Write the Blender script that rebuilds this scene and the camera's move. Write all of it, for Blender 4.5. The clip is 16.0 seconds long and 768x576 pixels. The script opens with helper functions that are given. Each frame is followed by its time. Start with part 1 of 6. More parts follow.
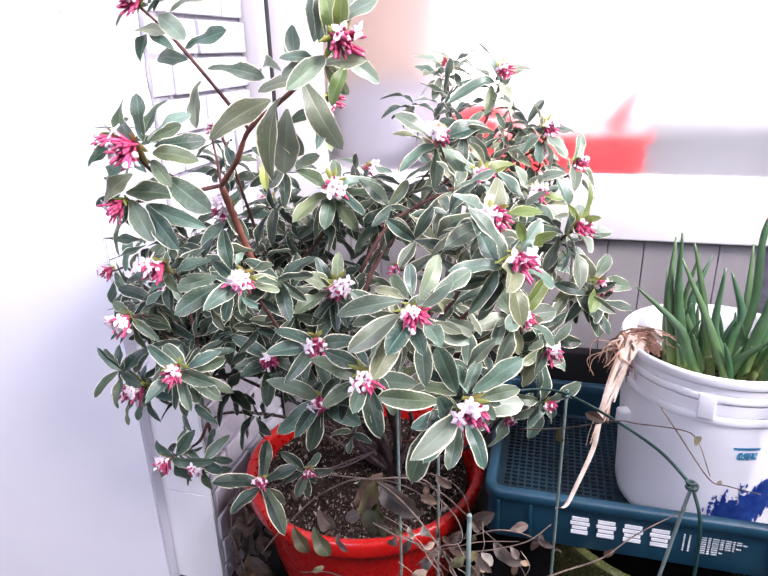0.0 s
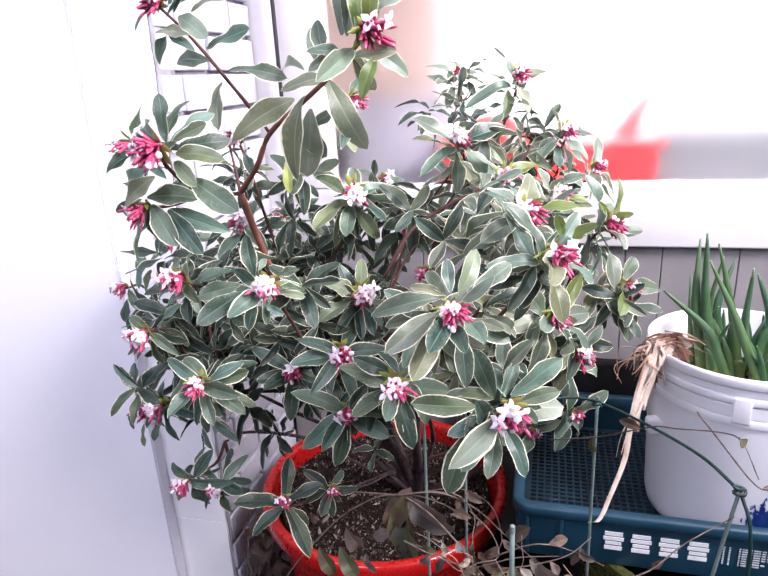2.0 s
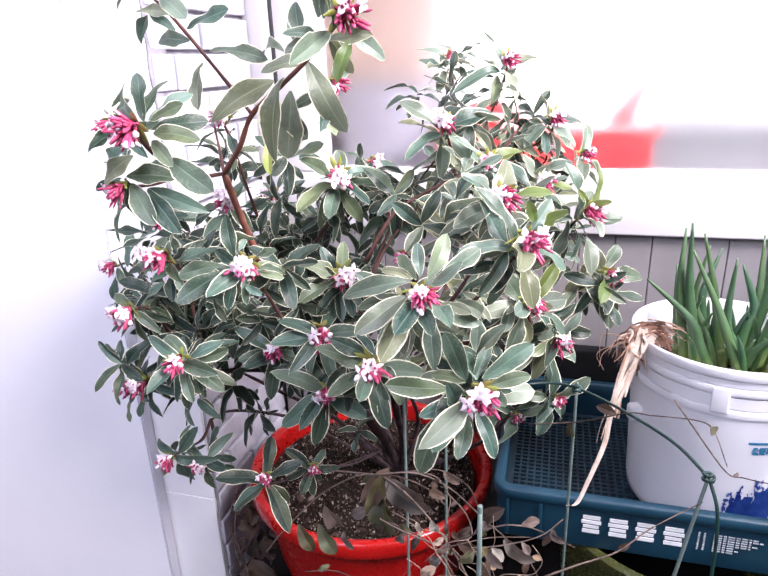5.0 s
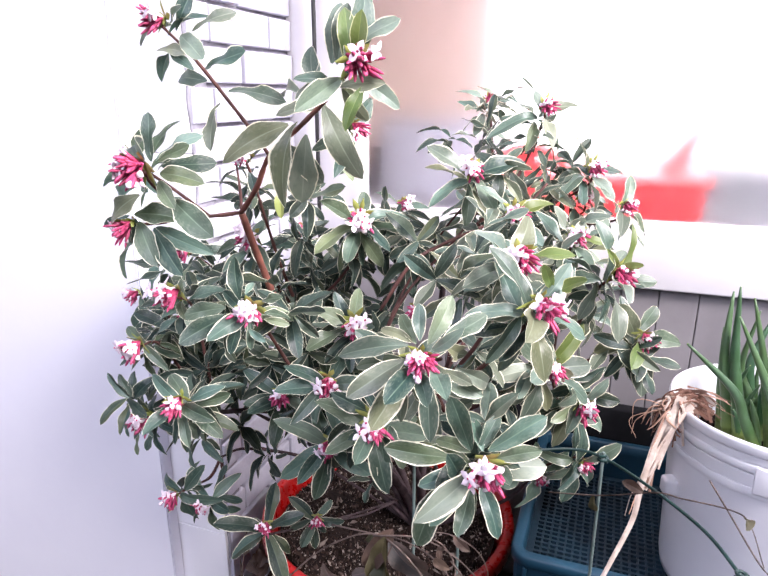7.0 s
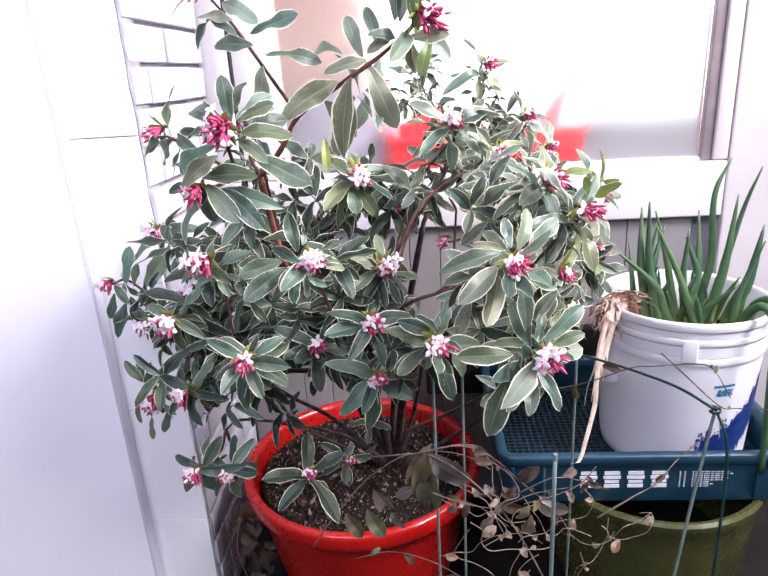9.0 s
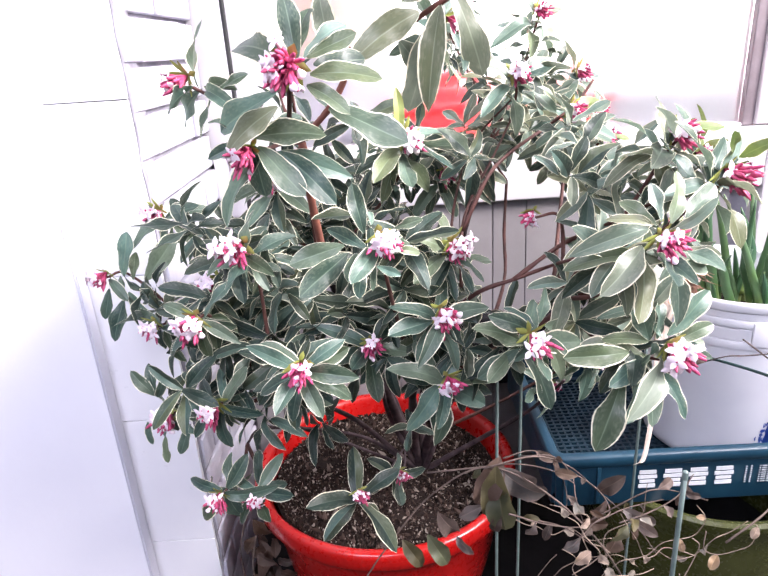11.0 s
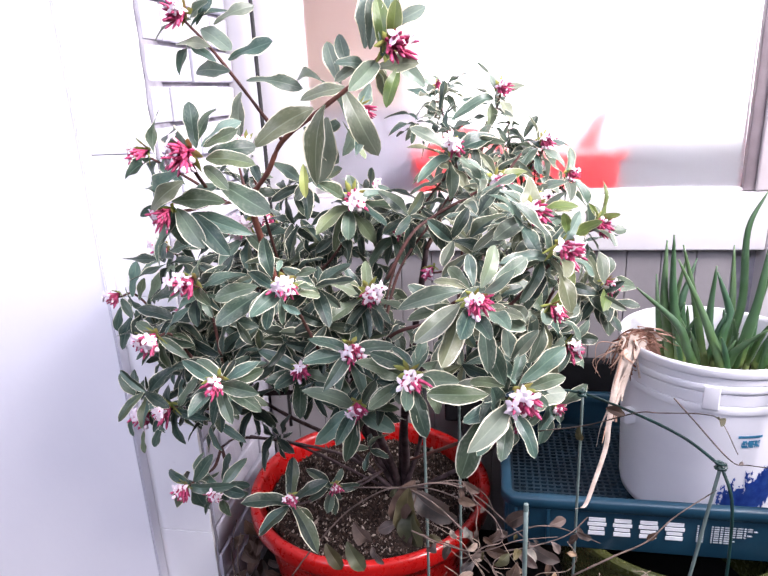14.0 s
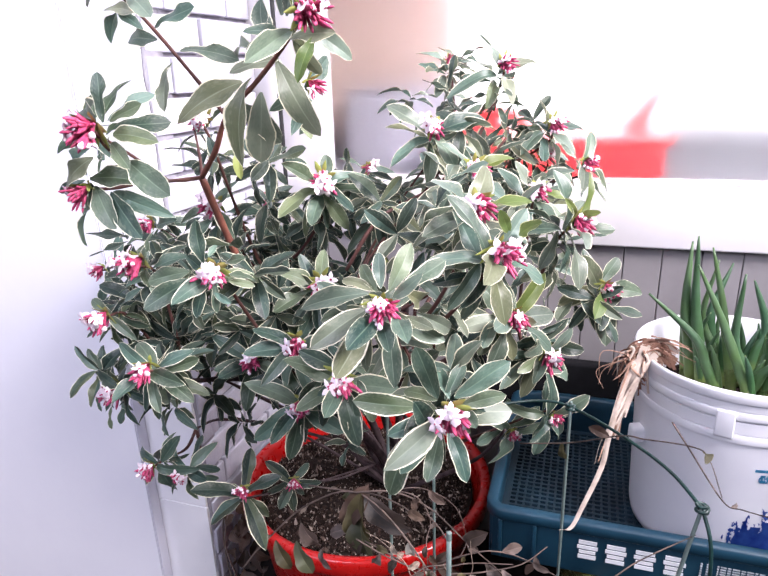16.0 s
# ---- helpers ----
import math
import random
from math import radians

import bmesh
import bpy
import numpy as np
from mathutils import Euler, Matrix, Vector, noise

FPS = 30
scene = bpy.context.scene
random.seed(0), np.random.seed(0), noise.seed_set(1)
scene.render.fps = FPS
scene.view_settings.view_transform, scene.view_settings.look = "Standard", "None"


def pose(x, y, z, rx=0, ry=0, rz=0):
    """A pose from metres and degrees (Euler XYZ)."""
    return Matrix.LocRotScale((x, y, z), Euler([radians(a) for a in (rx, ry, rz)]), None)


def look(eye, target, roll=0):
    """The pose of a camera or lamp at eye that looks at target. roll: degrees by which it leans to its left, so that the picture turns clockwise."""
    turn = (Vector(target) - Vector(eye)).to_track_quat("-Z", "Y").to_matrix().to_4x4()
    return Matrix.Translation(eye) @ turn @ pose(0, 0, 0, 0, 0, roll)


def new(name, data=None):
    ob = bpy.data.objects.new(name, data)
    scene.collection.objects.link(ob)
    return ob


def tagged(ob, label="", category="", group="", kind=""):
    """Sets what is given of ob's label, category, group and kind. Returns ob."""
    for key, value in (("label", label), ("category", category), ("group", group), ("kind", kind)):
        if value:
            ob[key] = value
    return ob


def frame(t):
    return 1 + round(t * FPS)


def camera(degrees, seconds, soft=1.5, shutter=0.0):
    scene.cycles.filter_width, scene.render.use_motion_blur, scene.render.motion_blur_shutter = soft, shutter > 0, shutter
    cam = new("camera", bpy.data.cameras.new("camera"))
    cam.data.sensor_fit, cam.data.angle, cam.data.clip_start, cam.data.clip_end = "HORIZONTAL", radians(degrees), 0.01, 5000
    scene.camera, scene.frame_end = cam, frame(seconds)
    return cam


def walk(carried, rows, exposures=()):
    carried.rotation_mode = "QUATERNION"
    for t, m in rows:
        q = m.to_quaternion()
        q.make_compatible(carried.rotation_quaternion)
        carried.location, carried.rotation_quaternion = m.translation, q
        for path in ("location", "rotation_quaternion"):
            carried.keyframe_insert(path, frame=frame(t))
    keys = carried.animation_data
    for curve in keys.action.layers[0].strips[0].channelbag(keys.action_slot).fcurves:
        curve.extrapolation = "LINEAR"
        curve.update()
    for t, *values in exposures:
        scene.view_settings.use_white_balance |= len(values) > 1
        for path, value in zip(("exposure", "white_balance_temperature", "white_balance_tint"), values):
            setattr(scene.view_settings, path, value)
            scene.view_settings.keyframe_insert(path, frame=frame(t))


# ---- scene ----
EXPO = 0.53
WHITE = (6300, 20)
cam = camera(63.6, 16.0, soft=1.5)
# seconds, eye in metres, then the three turns in degrees
ROWS = [
    (0.0, 0.0000, 0.0000, 1.1200, 68.96, 1.54, 14.91),
    (0.5, -0.0049, -0.0070, 1.1154, 69.30, 2.02, 14.87),
    (1.0, -0.0162, -0.0028, 1.1092, 70.32, 2.27, 14.68),
    (1.5, -0.0262, 0.0049, 1.1074, 72.88, 2.19, 14.30),
    (2.0, -0.0334, 0.0050, 1.0914, 71.31, 2.93, 14.44),
    (2.5, -0.0296, 0.0029, 1.0896, 69.78, 3.55, 14.69),
    (3.0, -0.0223, -0.0062, 1.0914, 70.30, 2.71, 14.01),
    (3.5, -0.0185, -0.0103, 1.0963, 70.36, 2.36, 13.92),
    (3.7, -0.0174, -0.0115, 1.0962, 70.35, 2.36, 13.86),
    (5.8, 0.0028, 0.0392, 1.0874, 69.36, 1.57, 17.59),
    (6.0, 0.0050, 0.0488, 1.0862, 69.33, 1.60, 18.34),
    (6.5, 0.0173, 0.0522, 1.0815, 69.80, 1.03, 18.26),
    (7.0, 0.0206, 0.0540, 1.1043, 72.58, 0.06, 20.42),
    (7.5, -0.0118, -0.0046, 1.1287, 73.14, 0.62, 18.09),
    (8.0, -0.0696, -0.0958, 1.1222, 72.40, 2.15, 11.72),
    (8.2, -0.0966, -0.1159, 1.1125, 72.31, 2.30, 9.52),
    (10.3, -0.2774, 0.0218, 1.0554, 68.24, 3.94, -0.50),
    (10.5, -0.2898, 0.0314, 1.0519, 68.72, 3.64, -0.50),
    (11.0, -0.3044, 0.0446, 1.0512, 68.90, 3.48, -0.43),
    (11.5, -0.3150, 0.0544, 1.0564, 69.83, 3.01, -0.42),
    (12.0, -0.3190, 0.0558, 1.0598, 70.25, 2.77, -0.29),
    (12.5, -0.3168, 0.0577, 1.0612, 70.27, 2.49, -0.18),
    (13.0, -0.3017, 0.0453, 1.0795, 72.08, 1.98, 0.83),
    (13.5, -0.2048, -0.0043, 1.0950, 72.59, 3.54, 3.77),
    (14.0, -0.0914, -0.0481, 1.0899, 72.39, 2.57, 9.60),
    (14.5, -0.0041, -0.0543, 1.0798, 71.89, 1.53, 13.02),
    (15.0, 0.0398, -0.0210, 1.0700, 71.25, -0.66, 15.24),
    (15.5, 0.0389, 0.0165, 1.0759, 71.26, 0.63, 16.25),
    (16.0, 0.0369, 0.0468, 1.0836, 70.60, 1.66, 17.65),
]
walk(cam, [(t, pose(x, y, z, rx, ry, rz)) for t, x, y, z, rx, ry, rz in ROWS], exposures=[(0.0, EXPO, *WHITE), (1.0, EXPO - 0.03, *WHITE), (1.5, EXPO - 0.12, *WHITE), (2.1, EXPO - 0.15, *WHITE), (2.9, EXPO - 0.03, *WHITE), (6.4, EXPO + 0.02, *WHITE), (7.4, EXPO - 0.22, *WHITE), (8.2, EXPO - 0.36, *WHITE), (10.3, EXPO + 0.36, 6400, 18), (11.2, EXPO + 0.33, 6400, 18), (12.0, EXPO + 0.25, 6400, 18), (12.6, EXPO + 0.21, 6400, 18), (13.1, EXPO + 0.12, 6400, 18), (13.5, EXPO - 0.06, *WHITE), (14.0, EXPO - 0.12, *WHITE), (15.0, EXPO - 0.16, *WHITE), (16.0, EXPO - 0.13, *WHITE)])

# ---- light ----
world = bpy.data.worlds.new("daylight")
scene.world = world
world.use_nodes = True
wn = world.node_tree.nodes
sky = wn.new("ShaderNodeTexSky")
sky.sky_type, sky.sun_disc = 'NISHITA', False
sky.sun_elevation, sky.sun_rotation = radians(33), radians(118)
wn["Background"].inputs["Strength"].default_value = 0.05
world.node_tree.links.new(sky.outputs[0], wn["Background"].inputs["Color"])

sun = new("sun", bpy.data.lights.new("sun", 'SUN'))
sun.data.energy, sun.data.angle, sun.data.color = 2.9, radians(18), (1.0, 0.95, 0.91)
sun.matrix_world = look((3.6, -1.15, 3.75), (0.0, 0.8, 1.05))


def fill_light(name, eye, target, w, h, power, colour):
    """An added area lamp, set at an unseen opening assumed in the balcony's walls."""
    lamp = new(name, bpy.data.lights.new(name, 'AREA'))
    lamp.data.shape, lamp.data.size, lamp.data.size_y = 'RECTANGLE', w, h
    lamp.data.energy, lamp.data.color = power, colour
    lamp.matrix_world = look(eye, target)
    return lamp


# Both lamps are added, placed and aimed to bring panel and shrub up.
fill_light("balcony_daylight", (-1.0, -1.55, 2.55), (-1.0, 1.0, 0.7), 1.9, 0.8, 60, (0.82, 0.84, 1.0))
fill_light("side_daylight", (1.68, 0.30, 2.5), (-0.3, 0.8, 1.0), 1.2, 0.8, 118, (1.0, 0.97, 0.97))

# ---- materials ----


def nodes(name):
    m = bpy.data.materials.new(name)
    m.use_nodes = True
    return m, m.node_tree.nodes, m.node_tree.links, m.node_tree.nodes["Principled BSDF"]


def ramp(n, l, source, stops):
    r = n.new("ShaderNodeValToRGB")
    while len(r.color_ramp.elements) < len(stops):
        r.color_ramp.elements.new(0.5)
    for e, (p, c) in zip(r.color_ramp.elements, stops):
        e.position, e.color = p, (*c, 1)
    l.new(source, r.inputs["Fac"])
    return r.outputs["Color"]


def noise_tex(n, l, scale, detail=4, coord="Object", rough=0.55):
    tc = n.new("ShaderNodeTexCoord")
    t = n.new("ShaderNodeTexNoise")
    t.inputs["Scale"].default_value, t.inputs["Detail"].default_value, t.inputs["Roughness"].default_value = scale, detail, rough
    l.new(tc.outputs[coord], t.inputs["Vector"])
    return t.outputs["Fac"]


def bump(n, l, height, strength, distance, target):
    b = n.new("ShaderNodeBump")
    b.inputs["Strength"].default_value, b.inputs["Distance"].default_value = strength, distance
    l.new(height, b.inputs["Height"])
    l.new(b.outputs["Normal"], target.inputs["Normal"])


def mix(n, l, fac, a, b, kind='MIX'):
    x = n.new("ShaderNodeMix")
    x.data_type, x.blend_type = 'RGBA', kind
    for sock, val in ((x.inputs[0], fac), (x.inputs[6], a), (x.inputs[7], b)):
        if isinstance(val, bpy.types.NodeSocket):
            l.new(val, sock)
        elif isinstance(val, (tuple, list)):
            sock.default_value = (*val, 1)
        else:
            sock.default_value = val
    return x.outputs[2]


def math_node(n, l, op, a, b=0.0):
    x = n.new("ShaderNodeMath")
    x.operation = op
    for sock, val in ((x.inputs[0], a), (x.inputs[1], b)):
        if isinstance(val, bpy.types.NodeSocket):
            l.new(val, sock)
        else:
            sock.default_value = val
    return x.outputs[0]


def surface(name, dark, light, scale=8, rough=0.5, grain=0.0, grain_scale=120, metal=0.0, coat=0.0, spread=0.35, vary=0.0):
    """A material whose colour drifts between two tones at a broad and a fine scale."""
    m, n, l, p = nodes(name)
    big = ramp(n, l, noise_tex(n, l, scale, 5), [(0.5 - spread / 2, dark), (0.5 + spread / 2, light)])
    fine = noise_tex(n, l, scale * 14, 3)
    col = mix(n, l, math_node(n, l, 'MULTIPLY', fine, 0.22), big, dark)
    if vary:
        info = n.new("ShaderNodeObjectInfo")
        f = math_node(n, l, 'MULTIPLY', info.outputs["Random"], vary)
        col = mix(n, l, f, col, dark)
    l.new(col, p.inputs["Base Color"])
    p.inputs["Metallic"].default_value = metal
    if rough >= 0.8:
        p.inputs["Specular IOR Level"].default_value = 0.15
    p.inputs["Coat Weight"].default_value = coat
    r = math_node(n, l, 'ADD', math_node(n, l, 'MULTIPLY', fine, 0.15), rough - 0.07)
    l.new(r, p.inputs["Roughness"])
    if grain:
        bump(n, l, noise_tex(n, l, grain_scale, 4), 0.5, grain, p)
    return m


def leaf_material(name, dark, light, rim, islands=False, rough=0.43, edge=0.928):
    """A waxy leaf: feathered grey-green blotches, side veins, a ragged cream margin and a pale midrib; u runs across it, v along it."""
    m, n, l, p = nodes(name)
    uv = n.new("ShaderNodeUVMap")
    sep = n.new("ShaderNodeSeparateXYZ")
    l.new(uv.outputs["UV"], sep.inputs[0])
    across = math_node(n, l, 'ABSOLUTE', math_node(n, l, 'SUBTRACT', math_node(n, l, 'MULTIPLY', sep.outputs[0], 2.0), 1.0))
    if islands:
        rnd = n.new("ShaderNodeNewGeometry").outputs["Random Per Island"]
    else:
        rnd = n.new("ShaderNodeObjectInfo").outputs["Random"]
    hue = math_node(n, l, 'FRACT', math_node(n, l, 'MULTIPLY', rnd, 17.3))
    wide = math_node(n, l, 'FRACT', math_node(n, l, 'MULTIPLY', rnd, 7.31))

    def uv_noise(scale, detail):
        t = n.new("ShaderNodeTexNoise")
        t.noise_dimensions = '4D'
        t.inputs["Scale"].default_value, t.inputs["Detail"].default_value = scale, detail
        l.new(uv.outputs["UV"], t.inputs["Vector"])
        l.new(math_node(n, l, 'MULTIPLY', rnd, 40.0), t.inputs["W"])
        return t.outputs["Fac"]

    broad, fine = uv_noise(3.5, 2), uv_noise(16.0, 3)
    tone = math_node(n, l, 'ADD', math_node(n, l, 'MULTIPLY', rnd, 0.62), math_node(n, l, 'MULTIPLY', broad, 0.42))
    mid = [0.62 * a + 0.38 * b for a, b in zip(dark, light)]
    body = ramp(n, l, tone, [(0.14, dark), (0.52, mid), (0.9, light)])
    # some leaves lean to yellow, some to blue
    warm = mix(n, l, 1.0, body, (1.16, 1.04, 0.72), 'MULTIPLY')
    cool = mix(n, l, 1.0, body, (0.72, 0.98, 1.12), 'MULTIPLY')
    body = mix(n, l, ramp(n, l, hue, [(0.0, (1, 1, 1)), (0.60, (0, 0, 0))]), body, cool)
    body = mix(n, l, ramp(n, l, hue, [(0.66, (0, 0, 0)), (1.0, (1, 1, 1))]), body, warm)
    # side veins, slanting towards the tip
    slant = math_node(n, l, 'SUBTRACT', math_node(n, l, 'MULTIPLY', sep.outputs[1], 62.0), math_node(n, l, 'MULTIPLY', across, 11.0))
    vein = math_node(n, l, 'SINE', math_node(n, l, 'ADD', slant, math_node(n, l, 'MULTIPLY', broad, 5.0)))
    streak = math_node(n, l, 'ADD', math_node(n, l, 'MULTIPLY', vein, 0.045), fine)
    # pale feathered blotches that reach inwards from the margin
    reach = math_node(n, l, 'ADD', streak, math_node(n, l, 'MULTIPLY', across, 0.34))
    blotch = ramp(n, l, reach, [(0.66, (0, 0, 0)), (0.84, (1, 1, 1))])
    pale = [min(1, 0.55 * c + 0.16 * r) for c, r in zip(light, rim)]
    body = mix(n, l, math_node(n, l, 'MULTIPLY', blotch, 0.34), body, pale)
    deep = ramp(n, l, fine, [(0.30, (1, 1, 1)), (0.48, (0, 0, 0))])
    body = mix(n, l, math_node(n, l, 'MULTIPLY', deep, 0.25), body, dark)
    rib = ramp(n, l, across, [(0.0, (1, 1, 1)), (0.08, (0, 0, 0))])
    body = mix(n, l, math_node(n, l, 'MULTIPLY', rib, 0.30), body, [min(1, c * 2.0 + 0.02) for c in light])
    wob = math_node(n, l, 'ADD', across, math_node(n, l, 'MULTIPLY', math_node(n, l, 'SUBTRACT', streak, 0.5), 0.16))
    wob = math_node(n, l, 'ADD', wob, math_node(n, l, 'MULTIPLY', math_node(n, l, 'SUBTRACT', wide, 0.5), 0.10))
    margin = ramp(n, l, wob, [(edge - 0.02, (0, 0, 0)), (edge + 0.02, (1, 1, 1))])
    l.new(mix(n, l, margin, body, rim), p.inputs["Base Color"])
    l.new(math_node(n, l, 'ADD', math_node(n, l, 'MULTIPLY', fine, 0.24), rough - 0.12), p.inputs["Roughness"])
    p.inputs["Specular IOR Level"].default_value = 0.35 if islands else 0.5
    tr = n.new("ShaderNodeBsdfTranslucent")
    l.new(mix(n, l, margin, mix(n, l, 0.5, body, light), rim), tr.inputs["Color"])
    ms = n.new("ShaderNodeMixShader")
    ms.inputs[0].default_value = 0.28
    l.new(p.outputs[0], ms.inputs[1])
    l.new(tr.outputs[0], ms.inputs[2])
    l.new(ms.outputs[0], n["Material Output"].inputs["Surface"])
    bump(n, l, math_node(n, l, 'ADD', math_node(n, l, 'MULTIPLY', vein, 0.10), math_node(n, l, 'MULTIPLY', broad, 1.6)), 0.2, 0.0012, p)
    return m


WHITE_WALL = surface("white_painted_wall", (0.83, 0.83, 0.89), (0.89, 0.89, 0.93), 2.5, 0.55, 0.0006, 60)
GREY_WALL = surface("greyish_white_plaster", (0.50, 0.47, 0.47), (0.60, 0.57, 0.57), 3, 0.65, 0.0006, 60)
WHITE_TILE = surface("white_glazed_tile", (0.76, 0.76, 0.79), (0.83, 0.83, 0.84), 5, 0.3)
GROUT = surface("grey_joint_mortar", (0.20, 0.19, 0.22), (0.34, 0.33, 0.36), 30, 0.9, 0.001, 200)
WHITE_BRICK = surface("white_painted_brick", (0.40, 0.40, 0.47), (0.57, 0.56, 0.62), 14, 0.7, 0.0025, 90, vary=0.25)
SILL_WHITE = surface("white_upvc_sill", (0.62, 0.60, 0.61), (0.70, 0.68, 0.69), 6, 0.35)
FRAME_PINK = surface("pinkish_white_window_frame", (0.60, 0.53, 0.53), (0.72, 0.66, 0.65), 9, 0.4)
JAMB_MAUVE = surface("mauve_grey_window_seal", (0.20, 0.16, 0.17), (0.31, 0.26, 0.27), 12, 0.5)
OUTER_GREY = surface("lavender_grey_plastic", (0.17, 0.165, 0.185), (0.24, 0.235, 0.26), 4, 0.6)
EDGE_LAVENDER = surface("lavender_grey_edge_trim", (0.58, 0.58, 0.67), (0.66, 0.66, 0.74), 6, 0.5)
BOARD_GREY = surface("grey_painted_board", (0.225, 0.21, 0.216), (0.305, 0.287, 0.29), 7, 0.5, 0.0008, 80, vary=0.3)
CONCRETE = surface("grey_concrete", (0.26, 0.26, 0.27), (0.38, 0.38, 0.39), 5, 0.85, 0.002, 70)
BEIGE = surface("beige_render", (0.30, 0.20, 0.16), (0.42, 0.31, 0.25), 4, 0.8, 0.002, 60)
# Brown tile taken almost to black: the shade near the ground is in the colour.
FLOOR_TILE = surface("shaded_brown_tile", (0.007, 0.006, 0.006), (0.018, 0.015, 0.014), 6, 0.85, 0.0008, 40)
# For unseen walls only, kept dark so they throw little light back.
DIM_WALL = surface("low_bounce_plaster", (0.08, 0.08, 0.085), (0.13, 0.13, 0.135), 4, 0.8)
CEILING = surface("white_ceiling_paint", (0.78, 0.78, 0.78), (0.82, 0.82, 0.82), 3, 0.8)
RED = surface("glossy_red_plastic", (0.30, 0.005, 0.004), (0.42, 0.008, 0.006), 6, 0.28, coat=0.3)
RED_TUB = surface("bright_red_plastic", (0.56, 0.006, 0.008), (0.66, 0.012, 0.014), 5, 0.35)
BLUE = surface("blue_crate_plastic", (0.004, 0.029, 0.052), (0.010, 0.052, 0.086), 9, 0.42, 0.0004, 160)
# Darker than BLUE: shade inside the crate put into colour, along with soil stains.
CRATE_FLOOR = surface("shaded_stained_blue_plastic", (0.003, 0.012, 0.021), (0.007, 0.036, 0.060), 12, 0.6, 0.0005, 160, spread=0.5)
BLACK = surface("black_plastic", (0.006, 0.006, 0.007), (0.014, 0.014, 0.016), 9, 0.82)
BUCKET = surface("white_bucket_plastic", (0.76, 0.76, 0.80), (0.86, 0.86, 0.88), 7, 0.38)
BLUE_PAINT = surface("blue_paint_smear", (0.015, 0.045, 0.28), (0.05, 0.13, 0.46), 60, 0.35, 0.0006, 300)
PRINT_BLUE = surface("light_blue_print", (0.05, 0.30, 0.50), (0.10, 0.42, 0.62), 60, 0.4)
PRINT_WHITE = surface("white_print", (0.72, 0.74, 0.76), (0.85, 0.86, 0.87), 40, 0.5)
PRINT_FINE = surface("worn_white_print", (0.22, 0.27, 0.30), (0.62, 0.65, 0.67), 260, 0.5, spread=0.5)
OLIVE = surface("olive_glazed_ceramic", (0.040, 0.046, 0.012), (0.090, 0.096, 0.030), 8, 0.26, coat=0.4)
BARK = surface("red_brown_bark", (0.045, 0.018, 0.015), (0.13, 0.046, 0.034), 60, 0.7, 0.0012, 260, spread=0.5)
RED_BARK = surface("bright_red_brown_bark", (0.12, 0.040, 0.028), (0.28, 0.10, 0.065), 60, 0.65, 0.0012, 260, spread=0.5)
OLD_BARK = surface("dark_purple_brown_bark", (0.032, 0.023, 0.025), (0.105, 0.074, 0.078), 50, 0.8, 0.0015, 220, spread=0.5)
LEAF = leaf_material("variegated_leaf", (0.010, 0.036, 0.027), (0.190, 0.255, 0.176), (0.90, 0.88, 0.68))
# Darker copy of the leaf: the crown's inner shade is put into colour.
LEAF_SHADED_REST = leaf_material("shaded_leaf_mass", (0.005, 0.016, 0.013), (0.098, 0.132, 0.096), (0.82, 0.80, 0.60), islands=True)
# Paler copies of the leaf, light on the bright shoots put into colour.
LEAF_LIT_REST = leaf_material("lit_leaf_mass", (0.058, 0.082, 0.056), (0.245, 0.280, 0.205), (0.84, 0.81, 0.62), edge=0.91, islands=True)
LEAF_LIT = leaf_material("lit_leaf", (0.058, 0.082, 0.056), (0.245, 0.280, 0.205), (0.82, 0.79, 0.60), edge=0.91)
YOUNG = leaf_material("young_yellow_green_leaf", (0.085, 0.125, 0.025), (0.165, 0.20, 0.055), (0.56, 0.56, 0.30), edge=0.94)
YELLOW_LEAF = leaf_material("yellowed_leaf", (0.42, 0.42, 0.10), (0.52, 0.52, 0.16), (0.66, 0.66, 0.36), edge=0.95)
PALE_WITHERED = leaf_material("pale_withered_leaf", (0.20, 0.14, 0.10), (0.40, 0.30, 0.23), (0.46, 0.37, 0.29), rough=0.75, edge=0.95)
PALE_STEM = surface("pale_dry_stem", (0.15, 0.11, 0.085), (0.34, 0.26, 0.20), 60, 0.75)
DRY_LEAF = leaf_material("dried_brown_leaf", (0.03, 0.018, 0.013), (0.10, 0.06, 0.042), (0.11, 0.07, 0.055), rough=0.75, edge=0.97)
DRY_PINK = leaf_material("faded_pinkish_grey_leaf", (0.06, 0.042, 0.033), (0.20, 0.14, 0.115), (0.22, 0.16, 0.135), rough=0.7, edge=0.97)
OLIVE_LEAF = leaf_material("dull_olive_vine_leaf", (0.05, 0.045, 0.022), (0.12, 0.105, 0.05), (0.14, 0.12, 0.065), rough=0.6, edge=0.97)
CRIMSON = surface("crimson_bud", (0.26, 0.006, 0.050), (0.66, 0.11, 0.24), 330, 0.5, spread=0.5)
PETAL = surface("pinkish_white_petal", (0.76, 0.58, 0.66), (0.92, 0.88, 0.90), 170, 0.55, spread=0.4)
CALYX = surface("yellow_green_calyx", (0.26, 0.30, 0.06), (0.38, 0.42, 0.12), 80, 0.6)
NECK = surface("pale_green_onion_neck", (0.075, 0.12, 0.03), (0.17, 0.21, 0.07), 60, 0.5)
DRY_STEM = surface("dry_vine_stem", (0.045, 0.034, 0.030), (0.17, 0.125, 0.105), 40, 0.8)
